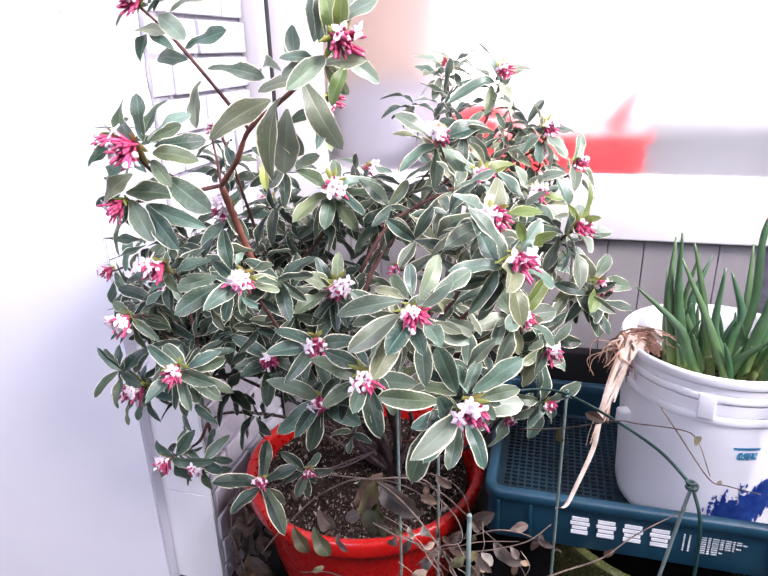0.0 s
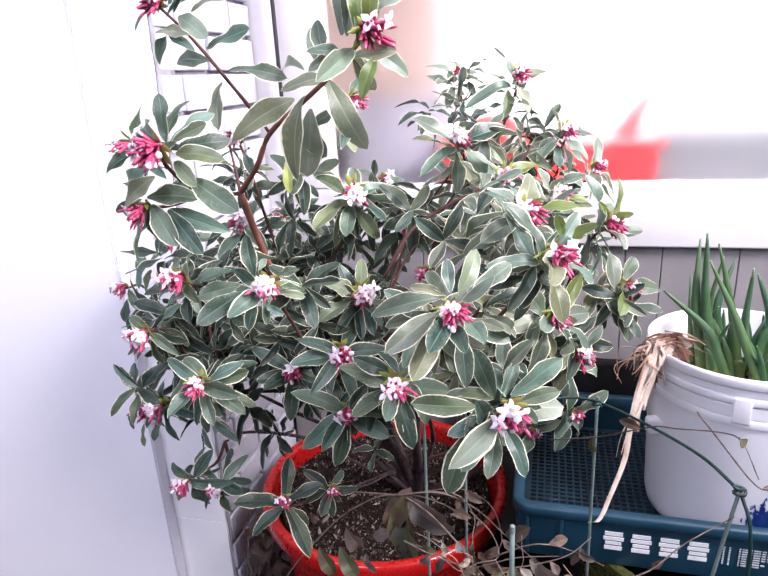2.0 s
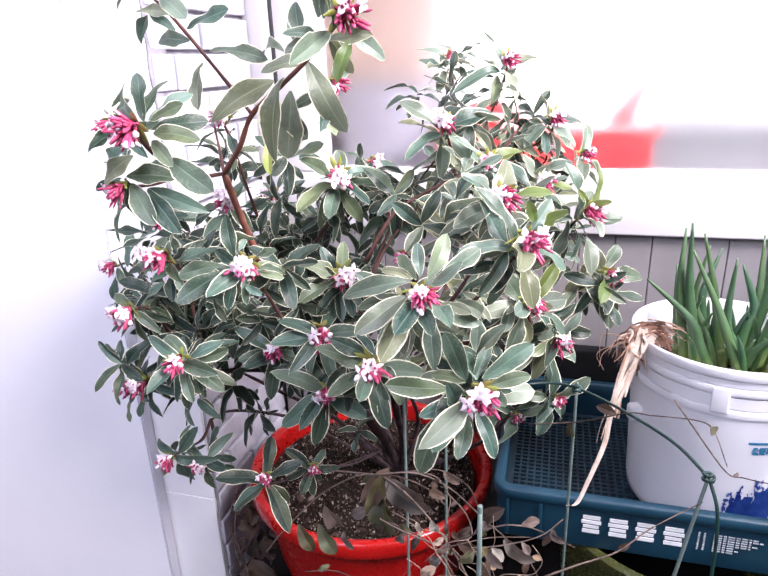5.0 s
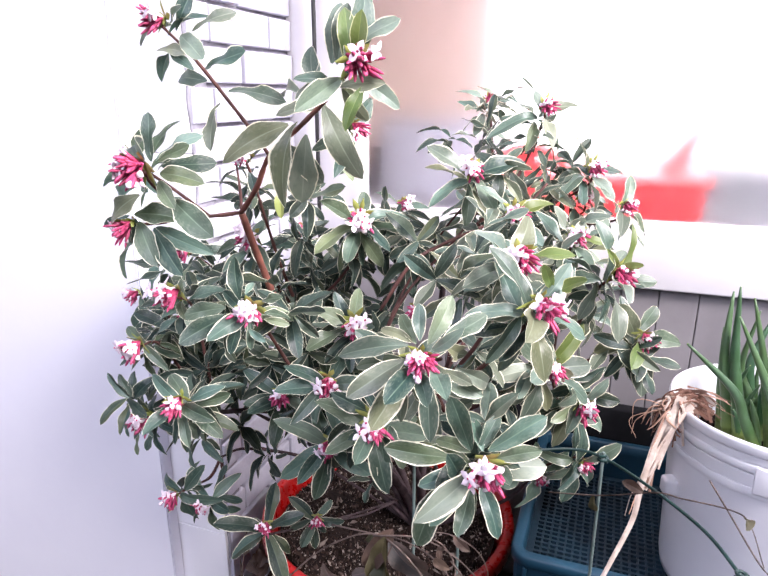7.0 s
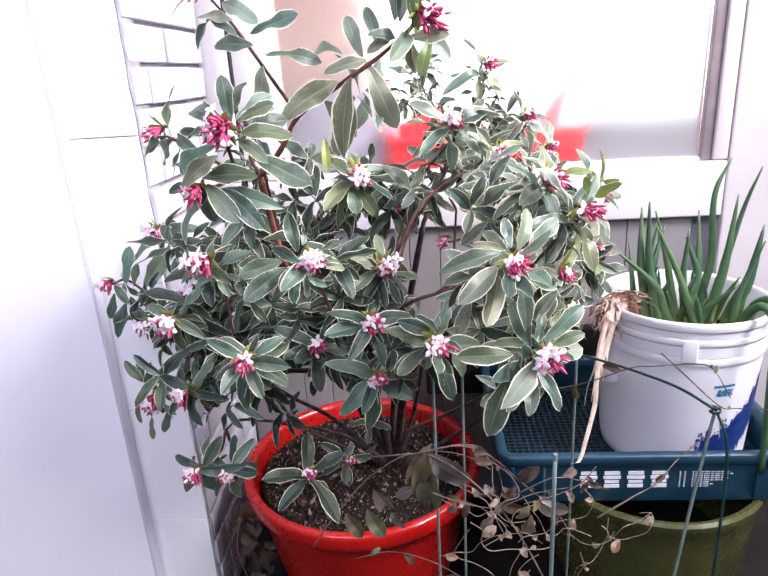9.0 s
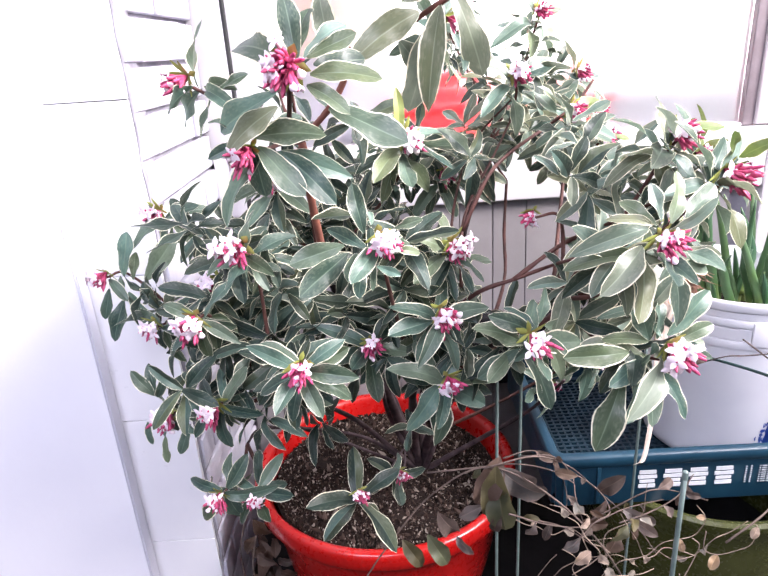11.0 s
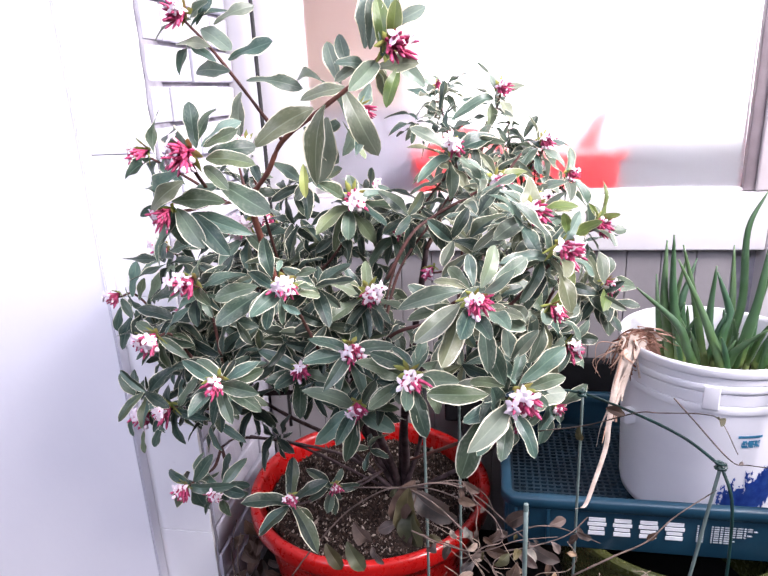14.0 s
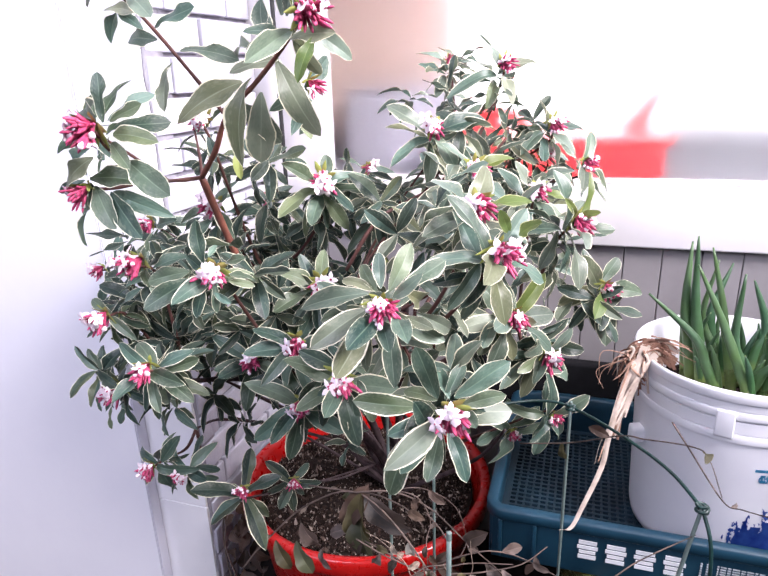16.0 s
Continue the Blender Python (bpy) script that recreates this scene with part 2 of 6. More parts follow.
RAFFIA_DARK = surface("brown_dried_fibre", (0.15, 0.066, 0.042), (0.33, 0.17, 0.115), 40, 0.75, 0.001, 150)
RAFFIA = surface("dried_tan_leaf_sheath", (0.26, 0.145, 0.10), (0.50, 0.31, 0.22), 60, 0.7, 0.001, 150)
RAFFIA_PALE = surface("bleached_dry_strand", (0.46, 0.36, 0.29), (0.70, 0.60, 0.52), 60, 0.7, 0.001, 150)
ROD_GREEN = surface("grey_green_coated_rod", (0.08, 0.12, 0.11), (0.17, 0.22, 0.20), 30, 0.45)
WIRE_GREEN = surface("dark_green_coated_wire", (0.004, 0.020, 0.018), (0.012, 0.045, 0.040), 30, 0.4)
CABLE = surface("black_cable_sheath", (0.008, 0.008, 0.008), (0.02, 0.02, 0.02), 30, 0.5)


def onion_material():
    m, n, l, p = nodes("green_onion_leaf")
    tc = n.new("ShaderNodeUVMap")
    sep = n.new("ShaderNodeSeparateXYZ")
    l.new(tc.outputs["UV"], sep.inputs[0])
    info = n.new("ShaderNodeObjectInfo")
    base = ramp(n, l, sep.outputs[1], [(0.0, (0.22, 0.28, 0.07)), (0.22, (0.040, 0.115, 0.035)), (0.7, (0.022, 0.080, 0.040)), (1.0, (0.030, 0.085, 0.040))])
    col = mix(n, l, math_node(n, l, 'MULTIPLY', info.outputs["Random"], 0.6), base, (0.10, 0.165, 0.05))
    bloom = ramp(n, l, noise_tex(n, l, 28, 4), [(0.42, (0, 0, 0)), (0.72, (1, 1, 1))])
    col = mix(n, l, math_node(n, l, 'MULTIPLY', bloom, 0.35), col, (0.11, 0.19, 0.13))
    l.new(col, p.inputs["Base Color"])
    p.inputs["Roughness"].default_value = 0.45
    bump(n, l, noise_tex(n, l, 90, 3), 0.25, 0.0012, p)
    return m


ONION = onion_material()


def soil_material():
    m, n, l, p = nodes("potting_soil")
    info = n.new("ShaderNodeNewGeometry")
    col = ramp(n, l, info.outputs["Random Per Island"], [(0.0, (0.008, 0.005, 0.004)), (0.55, (0.028, 0.017, 0.013)), (0.84, (0.070, 0.047, 0.037)), (0.97, (0.27, 0.225, 0.19))])
    l.new(col, p.inputs["Base Color"])
    p.inputs["Roughness"].default_value = 0.9
    p.inputs["Specular IOR Level"].default_value = 0.12
    return m


SOIL_BITS = soil_material()
SOIL = surface("dark_soil", (0.008, 0.005, 0.004), (0.022, 0.015, 0.012), 40, 0.95, 0.006, 120)


def glass_material():
    """Frosted pane that blurs what stands behind it."""
    m, n, l, p = nodes("frosted_glass")
    p.inputs["Base Color"].default_value = (0.97, 0.97, 0.98, 1)
    p.inputs["Transmission Weight"].default_value = 1.0
    p.inputs["IOR"].default_value = 1.25
    p.inputs["Roughness"].default_value = 0.35
    haze = n.new("ShaderNodeBsdfTranslucent")
    haze.inputs["Color"].default_value = (0.93, 0.92, 0.94, 1)
    ms = n.new("ShaderNodeMixShader")
    ms.inputs[0].default_value = 0.01
    l.new(p.outputs[0], ms.inputs[1])
    l.new(haze.outputs[0], ms.inputs[2])
    l.new(ms.outputs[0], n["Material Output"].inputs["Surface"])
    return m


GLASS = glass_material()


def glow(name, colour, strength):
    m = bpy.data.materials.new(name)
    m.use_nodes = True
    n, l = m.node_tree.nodes, m.node_tree.links
    e = n.new("ShaderNodeEmission")
    e.inputs["Color"].default_value, e.inputs["Strength"].default_value = (*colour, 1), strength
    l.new(e.outputs[0], n["Material Output"].inputs["Surface"])
    return m


SKY_GLOW = glow("bright_hazy_sky", (1.0, 0.99, 0.985), 3.8)

# ---- mesh helpers ----


def finish(name, bm, material, smooth=True):
    me = bpy.data.meshes.new(name)
    bm.normal_update()
    bm.to_mesh(me)
    bm.free()
    for m in (material if isinstance(material, (list, tuple)) else [material]):
        me.materials.append(m)
    if smooth:
        for f in me.polygons:
            f.use_smooth = True
    return me


def part(name, bm, material, parent=None, label="", smooth=True):
    """Links a bmesh as one mesh object under a thing or a part."""
    ob = new(name, finish(name, bm, material, smooth))
    ob.parent = parent
    if label:
        tagged(ob, label)
    return ob


def empty(name, place, label, category, group="", kind=""):
    ob = new(name)
    ob.empty_display_size = 0.05
    ob.location = place
    return tagged(ob, label, category, group, kind)


def box(lo, hi, bevel=0.0, segments=2):
    bm = bmesh.new()
    bmesh.ops.create_cube(bm, size=1)
    c = [(a + b) / 2 for a, b in zip(lo, hi)]
    s = [b - a for a, b in zip(lo, hi)]
    for v in bm.verts:
        v.co = Vector([c[i] + v.co[i] * s[i] for i in range(3)])
    if bevel:
        bmesh.ops.bevel(bm, geom=list(bm.edges), offset=bevel, segments=segments, affect='EDGES', profile=0.6)
    return bm


def join(*bms):
    """One bmesh out of several."""
    out = bmesh.new()
    for b in bms:
        me = bpy.data.meshes.new("tmp")
        b.to_mesh(me)
        b.free()
        out.from_mesh(me)
        bpy.data.meshes.remove(me)
    return out


def lathe(profile, centre=(0, 0), sides=64):
    """Turns a profile of (radius, height) round an upright axis."""
    bm = bmesh.new()
    rings = []
    for r, z in profile:
        if r < 1e-6:
            rings.append([bm.verts.new((centre[0], centre[1], z))])
        else:
            rings.append([bm.verts.new((centre[0] + r * math.cos(2 * math.pi * k / sides), centre[1] + r * math.sin(2 * math.pi * k / sides), z)) for k in range(sides)])
    for a, b in zip(rings, rings[1:]):
        for k in range(sides):
            j = (k + 1) % sides
            if len(a) == 1 and len(b) > 1:
                bm.faces.new((a[0], b[j], b[k]))
            elif len(b) == 1 and len(a) > 1:
                bm.faces.new((a[k], a[j], b[0]))
            elif len(a) > 1:
                bm.faces.new((a[k], a[j], b[j], b[k]))
    bmesh.ops.recalc_face_normals(bm, faces=list(bm.faces))
    for e in bm.edges:
        e.smooth = e.calc_face_angle(0.0) < 0.8
    return bm


def smooth_line(points, steps=6):
    """A Catmull-Rom line through the points."""
    p = [Vector(q) for q in points]
    if len(p) == 2:
        return [p[0].lerp(p[1], k / steps) for k in range(steps + 1)]
    ext = [2 * p[0] - p[1], *p, 2 * p[-1] - p[-2]]
    out = []
    for i in range(1, len(ext) - 2):
        a, b, c, d = ext[i - 1:i + 3]
        for k in range(steps):
            t = k / steps
            out.append(0.5 * ((2 * b) + (c - a) * t + (2 * a - 5 * b + 4 * c - d) * t * t + (3 * b - a - 3 * c + d) * t ** 3))
    out.append(p[-1])
    return out


def tube(points, r0, r1=None, sides=7, steps=6, rough=0.0, flat=1.0, uv=False, taper=1.0):
    """A tapered round bar along a smooth line."""
    line = smooth_line(points, steps)
    r1 = r0 if r1 is None else r1
    bm = bmesh.new()
    layer = bm.loops.layers.uv.new("UVMap") if uv else None
    rings, side = [], None
    for i, p in enumerate(line):
        d = (line[min(i + 1, len(line) - 1)] - line[max(i - 1, 0)]).normalized()
        if side is None:
            side = d.orthogonal().normalized()
        side = (side - side.dot(d) * d).normalized()
        up = d.cross(side)
        t = i / (len(line) - 1)
        r = r0 + (r1 - r0) * t ** taper
        if rough:
            r *= 1 + rough * noise.noise(p * 90)
        rings.append([bm.verts.new(p + r * (math.cos(2 * math.pi * k / sides) * side + flat * math.sin(2 * math.pi * k / sides) * up)) for k in range(sides)])
    for i, (a, b) in enumerate(zip(rings, rings[1:])):
        for k in range(sides):
            f = bm.faces.new((a[k], a[(k + 1) % sides], b[(k + 1) % sides], b[k]))
            if uv:
                for loop, (uu, vv) in zip(f.loops, ((0, 0), (1, 0), (1, 1), (0, 1))):
                    loop[layer].uv = (uu, (i + vv) / (len(rings) - 1))
    bm.faces.new(list(reversed(rings[0])))
    bm.faces.new(rings[-1])
    return bm


def strip(points, w0, w1, thick=0.0006, steps=6, side=(1, 0, 0), twist=0.0):
    """A flat ribbon with some thickness, for dry straps of leaf."""
    line = smooth_line(points, steps)
    bm = bmesh.new()
    rings = []
    for i, p in enumerate(line):
        d = (line[min(i + 1, len(line) - 1)] - line[max(i - 1, 0)]).normalized()
        s = Vector(side)
        s = (s - s.dot(d) * d).normalized()
        t = i / (len(line) - 1)
        s = Matrix.Rotation(twist * t, 3, d) @ s
        u = d.cross(s)
        w = w0 + (w1 - w0) * t
        rings.append([bm.verts.new(p + a * w * s + b * thick * u) for a, b in ((-1, 0), (0, 1.6), (1, 0), (0, -1))])
    for a, b in zip(rings, rings[1:]):
        for k in range(4):
            bm.faces.new((a[k], a[(k + 1) % 4], b[(k + 1) % 4], b[k]))
    bm.faces.new(list(reversed(rings[0])))
    bm.faces.new(rings[-1])
    return bm


# ---- setting ----
FACE_Y, SIDE_X, WIN_Y = 0.932, -0.648, 1.31

# Floor lowered to stay out of the camera's view; added plinth carries the pots.
floor = tagged(part("floor", box((-2.2, -1.7, -0.30), (1.9, 1.6, -0.20)), FLOOR_TILE, smooth=False), "brown tiled balcony floor, shade put into its near-black colour", "floor", kind="structure")
plinth = tagged(part("plinth", box((-0.768, 0.30, -0.20), (1.9, 1.6, 0.0), 0.004), FLOOR_TILE, smooth=False), "low tiled plinth added under the pots, shade put into its near-black colour", "plinth", kind="structure")
# Ceiling is unseen; its height makes room for the high light openings.
ceiling = tagged(part("ceiling", box((-2.2, -1.7, 3.1), (1.9, 1.6, 3.2)), CEILING, smooth=False), "unseen white ceiling added to close the room", "ceiling", kind="structure")
wall_west = tagged(part("wall_west", box((-2.2, FACE_Y + 0.06, 0.0), (SIDE_X - 0.012, 1.6, 3.1)), GROUT, smooth=False), "masonry core of the white pillar", "wall", kind="structure")
wall_panel = tagged(part("wall_panel", box((-2.2, 0.905, -0.20), (-0.772, FACE_Y + 0.06, 3.1), 0.003), WHITE_WALL, smooth=False), "smooth white painted wall panel standing proud of the pillar", "wall", kind="structure")
edge_trim = part("edge_trim", box((-0.7718, 0.9065, 0.0), (-0.7690, 0.9308, 3.1)), EDGE_LAVENDER, wall_panel, "lavender grey edge trim", smooth=False)
edge_seal = part("edge_seal", box((-0.7727, 0.9042, 0.0), (-0.7718, 0.9060, 3.1)), EDGE_LAVENDER, wall_panel, "thin grey seal along the panel edge", smooth=False)
# Unseen wall, added to close the room and hold down the fill.
wall_far_west = tagged(part("wall_far_west", box((-2.3, -1.7, 0.0), (-2.2, 1.6, 3.1)), DIM_WALL, smooth=False), "unseen dim wall added to close the room and limit bounced light", "wall", kind="structure")
wall_window = tagged(part("wall_window", join(box((SIDE_X - 0.012, WIN_Y + 0.025, 0.0), (1.9, 1.45, 0.74)), box((SIDE_X - 0.012, WIN_Y - 0.02, 1.95), (0.46, 1.45, 3.1))), GROUT, smooth=False), "lower wall behind the grey boarding below the window", "wall", kind="structure")
wall_east = tagged(part("wall_east", box((0.458, WIN_Y - 0.022, 0.0), (1.9, 1.45, 3.1), 0.004), GREY_WALL, smooth=False), "pale greyish white wall beside the window", "wall", kind="structure")
# Two unseen walls; their high openings decide where sun and lamps reach.
wall_side = tagged(part("wall_side", join(box((1.75, -1.7, 0.0), (1.9, 1.3, 2.0)), box((1.75, -1.7, 3.0), (1.9, 1.3, 3.1)), box((1.75, 1.05, 2.0), (1.9, 1.3, 3.0))), DIM_WALL, smooth=False), "unseen dim side wall added to shape the light, open high up", "wall", kind="structure")
wall_south = tagged(part("wall_south", join(box((-2.2, -1.8, 0.0), (1.9, -1.65, 2.0)), box((-2.2, -1.8, 3.0), (1.9, -1.65, 3.1)), box((-2.2, -1.8, 2.0), (-2.0, -1.65, 3.0))), DIM_WALL, smooth=False), "unseen dim rear wall added to shape the light, open high up", "wall", kind="structure")


# window: frame, sill band, frosted pane
window_1 = empty("window_1", (0, 0, 0), "white framed window with frosted glass above a deep white sill band", "window", kind="structure")
part("sill", box((SIDE_X, WIN_Y - 0.022, 0.746), (0.4555, WIN_Y + 0.03, 0.866), 0.004), SILL_WHITE, window_1, "broad white sill band")
part("bottom_rail", box((-0.49, WIN_Y - 0.012, 0.8665), (0.402, WIN_Y + 0.02, 0.8735), 0.0015), FRAME_PINK, window_1)
part("jamb", box((0.402, WIN_Y - 0.014, 0.868), (0.424, WIN_Y + 0.022, 1.96), 0.002), JAMB_MAUVE, window_1, "mauve grey sash edge")
part("frame", box((0.4245, WIN_Y - 0.020, 0.868), (0.4555, WIN_Y + 0.022, 1.96), 0.003), FRAME_PINK, window_1, "pinkish white frame post")
part("frame", box((-0.590, WIN_Y - 0.018, 0.868), (-0.4905, WIN_Y + 0.025, 1.96), 0.003), SILL_WHITE, window_1, "white frame post")
part("frame", box((SIDE_X - 0.012, WIN_Y - 0.016, 0.868), (-0.5905, WIN_Y + 0.025, 1.96), 0.003), SILL_WHITE, window_1, "white frame post")
pane = part("pane", box((-0.489, WIN_Y, 0.874), (0.4015, WIN_Y + 0.005, 1.95)), GLASS, window_1, "frosted glass pane", smooth=False)
pane.visible_shadow = False

# outside, behind the frosted glass
backdrop = tagged(part("backdrop", box((-6, 6.0, -1.0), (6, 6.1, 6.0)), SKY_GLOW, smooth=False), "bright white hazy sky outside", "sky", kind="structure")
outer_ledge = tagged(part("outer_ledge", join(box((-1.2, 1.46, 0.0), (1.6, 2.0, 0.845), 0.01), box((-1.2, 1.343, 0.76), (1.6, 1.458, 0.845), 0.006)), CONCRETE), "grey concrete ledge outside the window", "ledge", kind="structure")
outer_parapet = tagged(part("outer_parapet", box((-1.6, 2.0, 0.0), (2.4, 2.15, 0.93), 0.01), CONCRETE), "grey concrete parapet outside the window", "parapet", kind="structure")
outer_column = tagged(part("outer_column", box((-0.9, 1.75, 0.846), (-0.32, 1.98, 2.6), 0.09, 6), BEIGE), "beige rendered column outside the window", "column", kind="structure")

outer_bin = empty("storage_box", (-0.40, 1.62, 0.846), "lavender grey plastic box behind the frosted glass", "storage box")
part("body", box((-0.15, -0.09, 0.0), (0.15, 0.09, 0.185), 0.03, 4), OUTER_GREY, outer_bin)
part("lid", box((-0.14, -0.08, 0.1855), (0.14, 0.08, 0.20), 0.006, 2), OUTER_GREY, outer_bin)

tub = empty("plastic_tub", (-0.03, 1.42, 0.846), "bright red plastic tub seen blurred through frosted glass", "tub")
tub.rotation_euler = (0, 0, radians(12))
part("body", join(box((-0.235, -0.02, 0.0), (0.225, 0.16, 0.088), 0.02, 3), box((-0.243, -0.028, 0.074), (0.235, 0.168, 0.098), 0.008)), RED_TUB, tub)
part("handle", tube([(-0.195, -0.012, 0.09), (-0.185, -0.012, 0.122), (-0.15, -0.012, 0.148), (-0.10, -0.012, 0.146), (-0.065, -0.012, 0.125), (-0.03, -0.012, 0.09)], 0.011, sides=10), RED_TUB, tub, "arched red handle")
part("grip", join(box((-0.215, -0.016, 0.075), (-0.095, 0.006, 0.128), 0.009, 3), box((-0.19, -0.015, 0.11), (-0.115, 0.005, 0.146), 0.009, 3)), RED_TUB, tub, "raised red grip")
part("handle", tube([(0.185, 0.13, 0.085), (0.216, 0.13, 0.140), (0.252, 0.13, 0.188)], 0.025, 0.018, sides=12), RED_TUB, tub, "raised red end grip")

# ---- red pot with its soil ----
PX, PY = -0.341, 1.044
pot = empty("flower_pot", (PX, PY, 0.001), "large glossy red plastic flower pot with a rolled rim", "pot")
part("body", lathe([(0.0, 0.004), (0.165, 0.0), (0.172, 0.006), (0.205, 0.14), (0.222, 0.245), (0.226, 0.262), (0.236, 0.272), (0.2385, 0.279)], sides=96), RED, pot)
part("rim", lathe([(0.2385, 0.276), (0.2460, 0.279), (0.2488, 0.284), (0.2495, 0.293), (0.2494, 0.304), (0.2478, 0.3115), (0.2435, 0.3145), (0.2350, 0.3140), (0.2302, 0.3105), (0.2275, 0.303), (0.2215, 0.28), (0.213, 0.24)], sides=96), RED, pot, "thick rounded red rim")
soil = empty("potting_soil", (PX, PY, 0.257), "dark crumbly potting soil with bark bits and pale grit", "soil", kind="stuff")
bm = lathe([(0.214, 0.022), (0.18, 0.028), (0.14, 0.032), (0.10, 0.037), (0.05, 0.042), (0.0, 0.044)], sides=64)
for v in bm.verts:
    v.co.z += 0.006 * noise.noise(v.co * 22) + 0.002 * noise.noise(v.co * 80)
part("bed", bm, SOIL, soil)


def crumbs(count, radius, height, size, seed, shape=1.0):
    """Loose crumbs strewn over a round bed."""
    rnd = random.Random(seed)
    verts, faces = [], []
    for _ in range(count):
        r, a = radius * math.sqrt(rnd.random()), rnd.uniform(0, 2 * math.pi)
        c = Vector((r * math.cos(a), r * math.sin(a), height(r) + rnd.uniform(-0.001, 0.002)))
        s = size * rnd.uniform(0.4, 1.5)
        q = Euler((rnd.uniform(0, 6), rnd.uniform(0, 6), rnd.uniform(0, 6))).to_matrix()
        k = len(verts)
        e = Vector((rnd.uniform(0.7, 1.9) * shape, rnd.uniform(0.6, 1.1), rnd.uniform(0.3, 0.8)))
        for d in ((1, 0, 0), (-1, 0, 0), (0, 1, 0), (0, -1, 0), (0, 0, 1), (0, 0, -1)):
            verts.append(c + q @ Vector([d[i] * e[i] * s for i in range(3)]))
        for f in ((0, 2, 4), (2, 1, 4), (1, 3, 4), (3, 0, 4), (2, 0, 5), (1, 2, 5), (3, 1, 5), (0, 3, 5)):
            faces.append([k + i for i in f])
    me = bpy.data.meshes.new("crumbs")
    me.from_pydata(verts, [], faces)
    me.materials.append(SOIL_BITS)
    return me


ob = new("crumbs", crumbs(13000, 0.211, lambda r: 0.046 - 0.095 * r, 0.0022, 5))
ob.parent = soil
ob = new("bark_chips", crumbs(700, 0.208, lambda r: 0.047 - 0.095 * r, 0.0044, 6, 1.4))
ob.parent = soil

# ---- the variegated shrub ----


ROWS_LEAF = 12


def leaf_points(width, fold, droop, wave, seed):
    """Grid of a unit leaf, widest past its middle, with an uneven rippled margin: place and map spot of each knot."""
    ph = seed * 1.7
    rnd = random.Random(seed * 31 + 5)
    sweep, tip = rnd.uniform(-0.07, 0.07), rnd.uniform(-0.22, 0.22)
    grid = []
    for j in range(ROWS_LEAF + 1):
        v = j / ROWS_LEAF
        w = width * (v + 0.012) ** 0.88 * (1.0 - v) ** 0.62 / 0.386 + 0.010 * (1 - v) * (v < 0.999)
        row = []
        for i in range(5):
            u = i / 2 - 1
            ww = w * (1 + 0.05 * math.sin(9.0 * v + ph + 1.9 * (u > 0)) * abs(u) + 0.018 * math.sin(23.0 * v + 2 * ph))
            z = fold * abs(u) ** 1.3 * w - droop * v * v + wave * math.sin(5 * v + ph) * u * w + 0.04 * math.sin(math.pi * v)
            z += 0.16 * w * u * u * math.sin(13.0 * v + ph + 2.2 * (u > 0)) - 0.10 * max(0.0, v - 0.7) * tip * 4
            x = u * ww + sweep * v * v + 0.02 * math.sin(3 * v + ph) * v
            row.append(((x, v * (1 - 0.1 * droop * v), z), (i / 4, v)))
        grid.append(row)
    return grid


def leaf_mesh(name, material, width=0.165, fold=0.35, droop=0.12, wave=0.25, seed=0):
    bm = bmesh.new()
    layer = bm.loops.layers.uv.new("UVMap")
    grid = leaf_points(width, fold, droop, wave, seed)
    vs = [[bm.verts.new(co) for co, _ in row] for row in grid]
    for j in range(ROWS_LEAF):
        for i in range(4):
            f = bm.faces.new((vs[j][i], vs[j][i + 1], vs[j + 1][i + 1], vs[j + 1][i]))
            for loop, (a, b) in zip(f.loops, ((j, i), (j, i + 1), (j + 1, i + 1), (j + 1, i))):
                loop[layer].uv = grid[a][b][1]
    for j in range(ROWS_LEAF):      # the midrib is a crease
        bm.edges.get((vs[j][2], vs[j + 1][2])).smooth = False
    return finish(name, bm, material)


LEAF_SHAPES = [(0.160, 0.26, 0.14, 0.3), (0.147, 0.50, 0.28, 0.4), (0.173, 0.20, 0.06, 0.45), (0.160, 0.34, -0.14, 0.35), (0.151, 0.28, 0.42, 0.4), (0.177, 0.36, 0.20, 0.3), (0.140, 0.66, 0.58, 0.5), (0.164, 0.16, 0.30, 0.6)]
LEAF_SHAPES += [(0.153, 0.42, 0.36, 0.55), (0.168, 0.30, 0.48, 0.35), (0.136, 0.55, 0.10, 0.5), (0.162, 0.24, -0.22, 0.5), (0.149, 0.45, 0.70, 0.45), (0.173, 0.38, 0.32, 0.65)]
LEAVES = [leaf_mesh("leaf", LEAF, *s, seed=k) for k, s in enumerate(LEAF_SHAPES)]
FLAT_SHAPES = [(0.182, 0.24, 0.06, 0.3), (0.168, 0.32, 0.12, 0.35), (0.195, 0.18, 0.02, 0.35), (0.174, 0.26, 0.16, 0.4)]
FLAT_LEAVES = [leaf_mesh("leaf", LEAF, *s, seed=k + 20) for k, s in enumerate(FLAT_SHAPES)]
PALE_LEAVES = [leaf_mesh("leaf", LEAF_LIT, *s, seed=k + 30) for k, s in enumerate(FLAT_SHAPES + LEAF_SHAPES[4:9])]
YOUNG_LEAVES = [leaf_mesh("young_leaf", YOUNG, *s, seed=k) for k, s in enumerate(LEAF_SHAPES[:3])]
YELLOW_LEAVES = [leaf_mesh("yellow_leaf", YELLOW_LEAF, 0.14, 0.5, 0.1, 0.2, seed=3)]


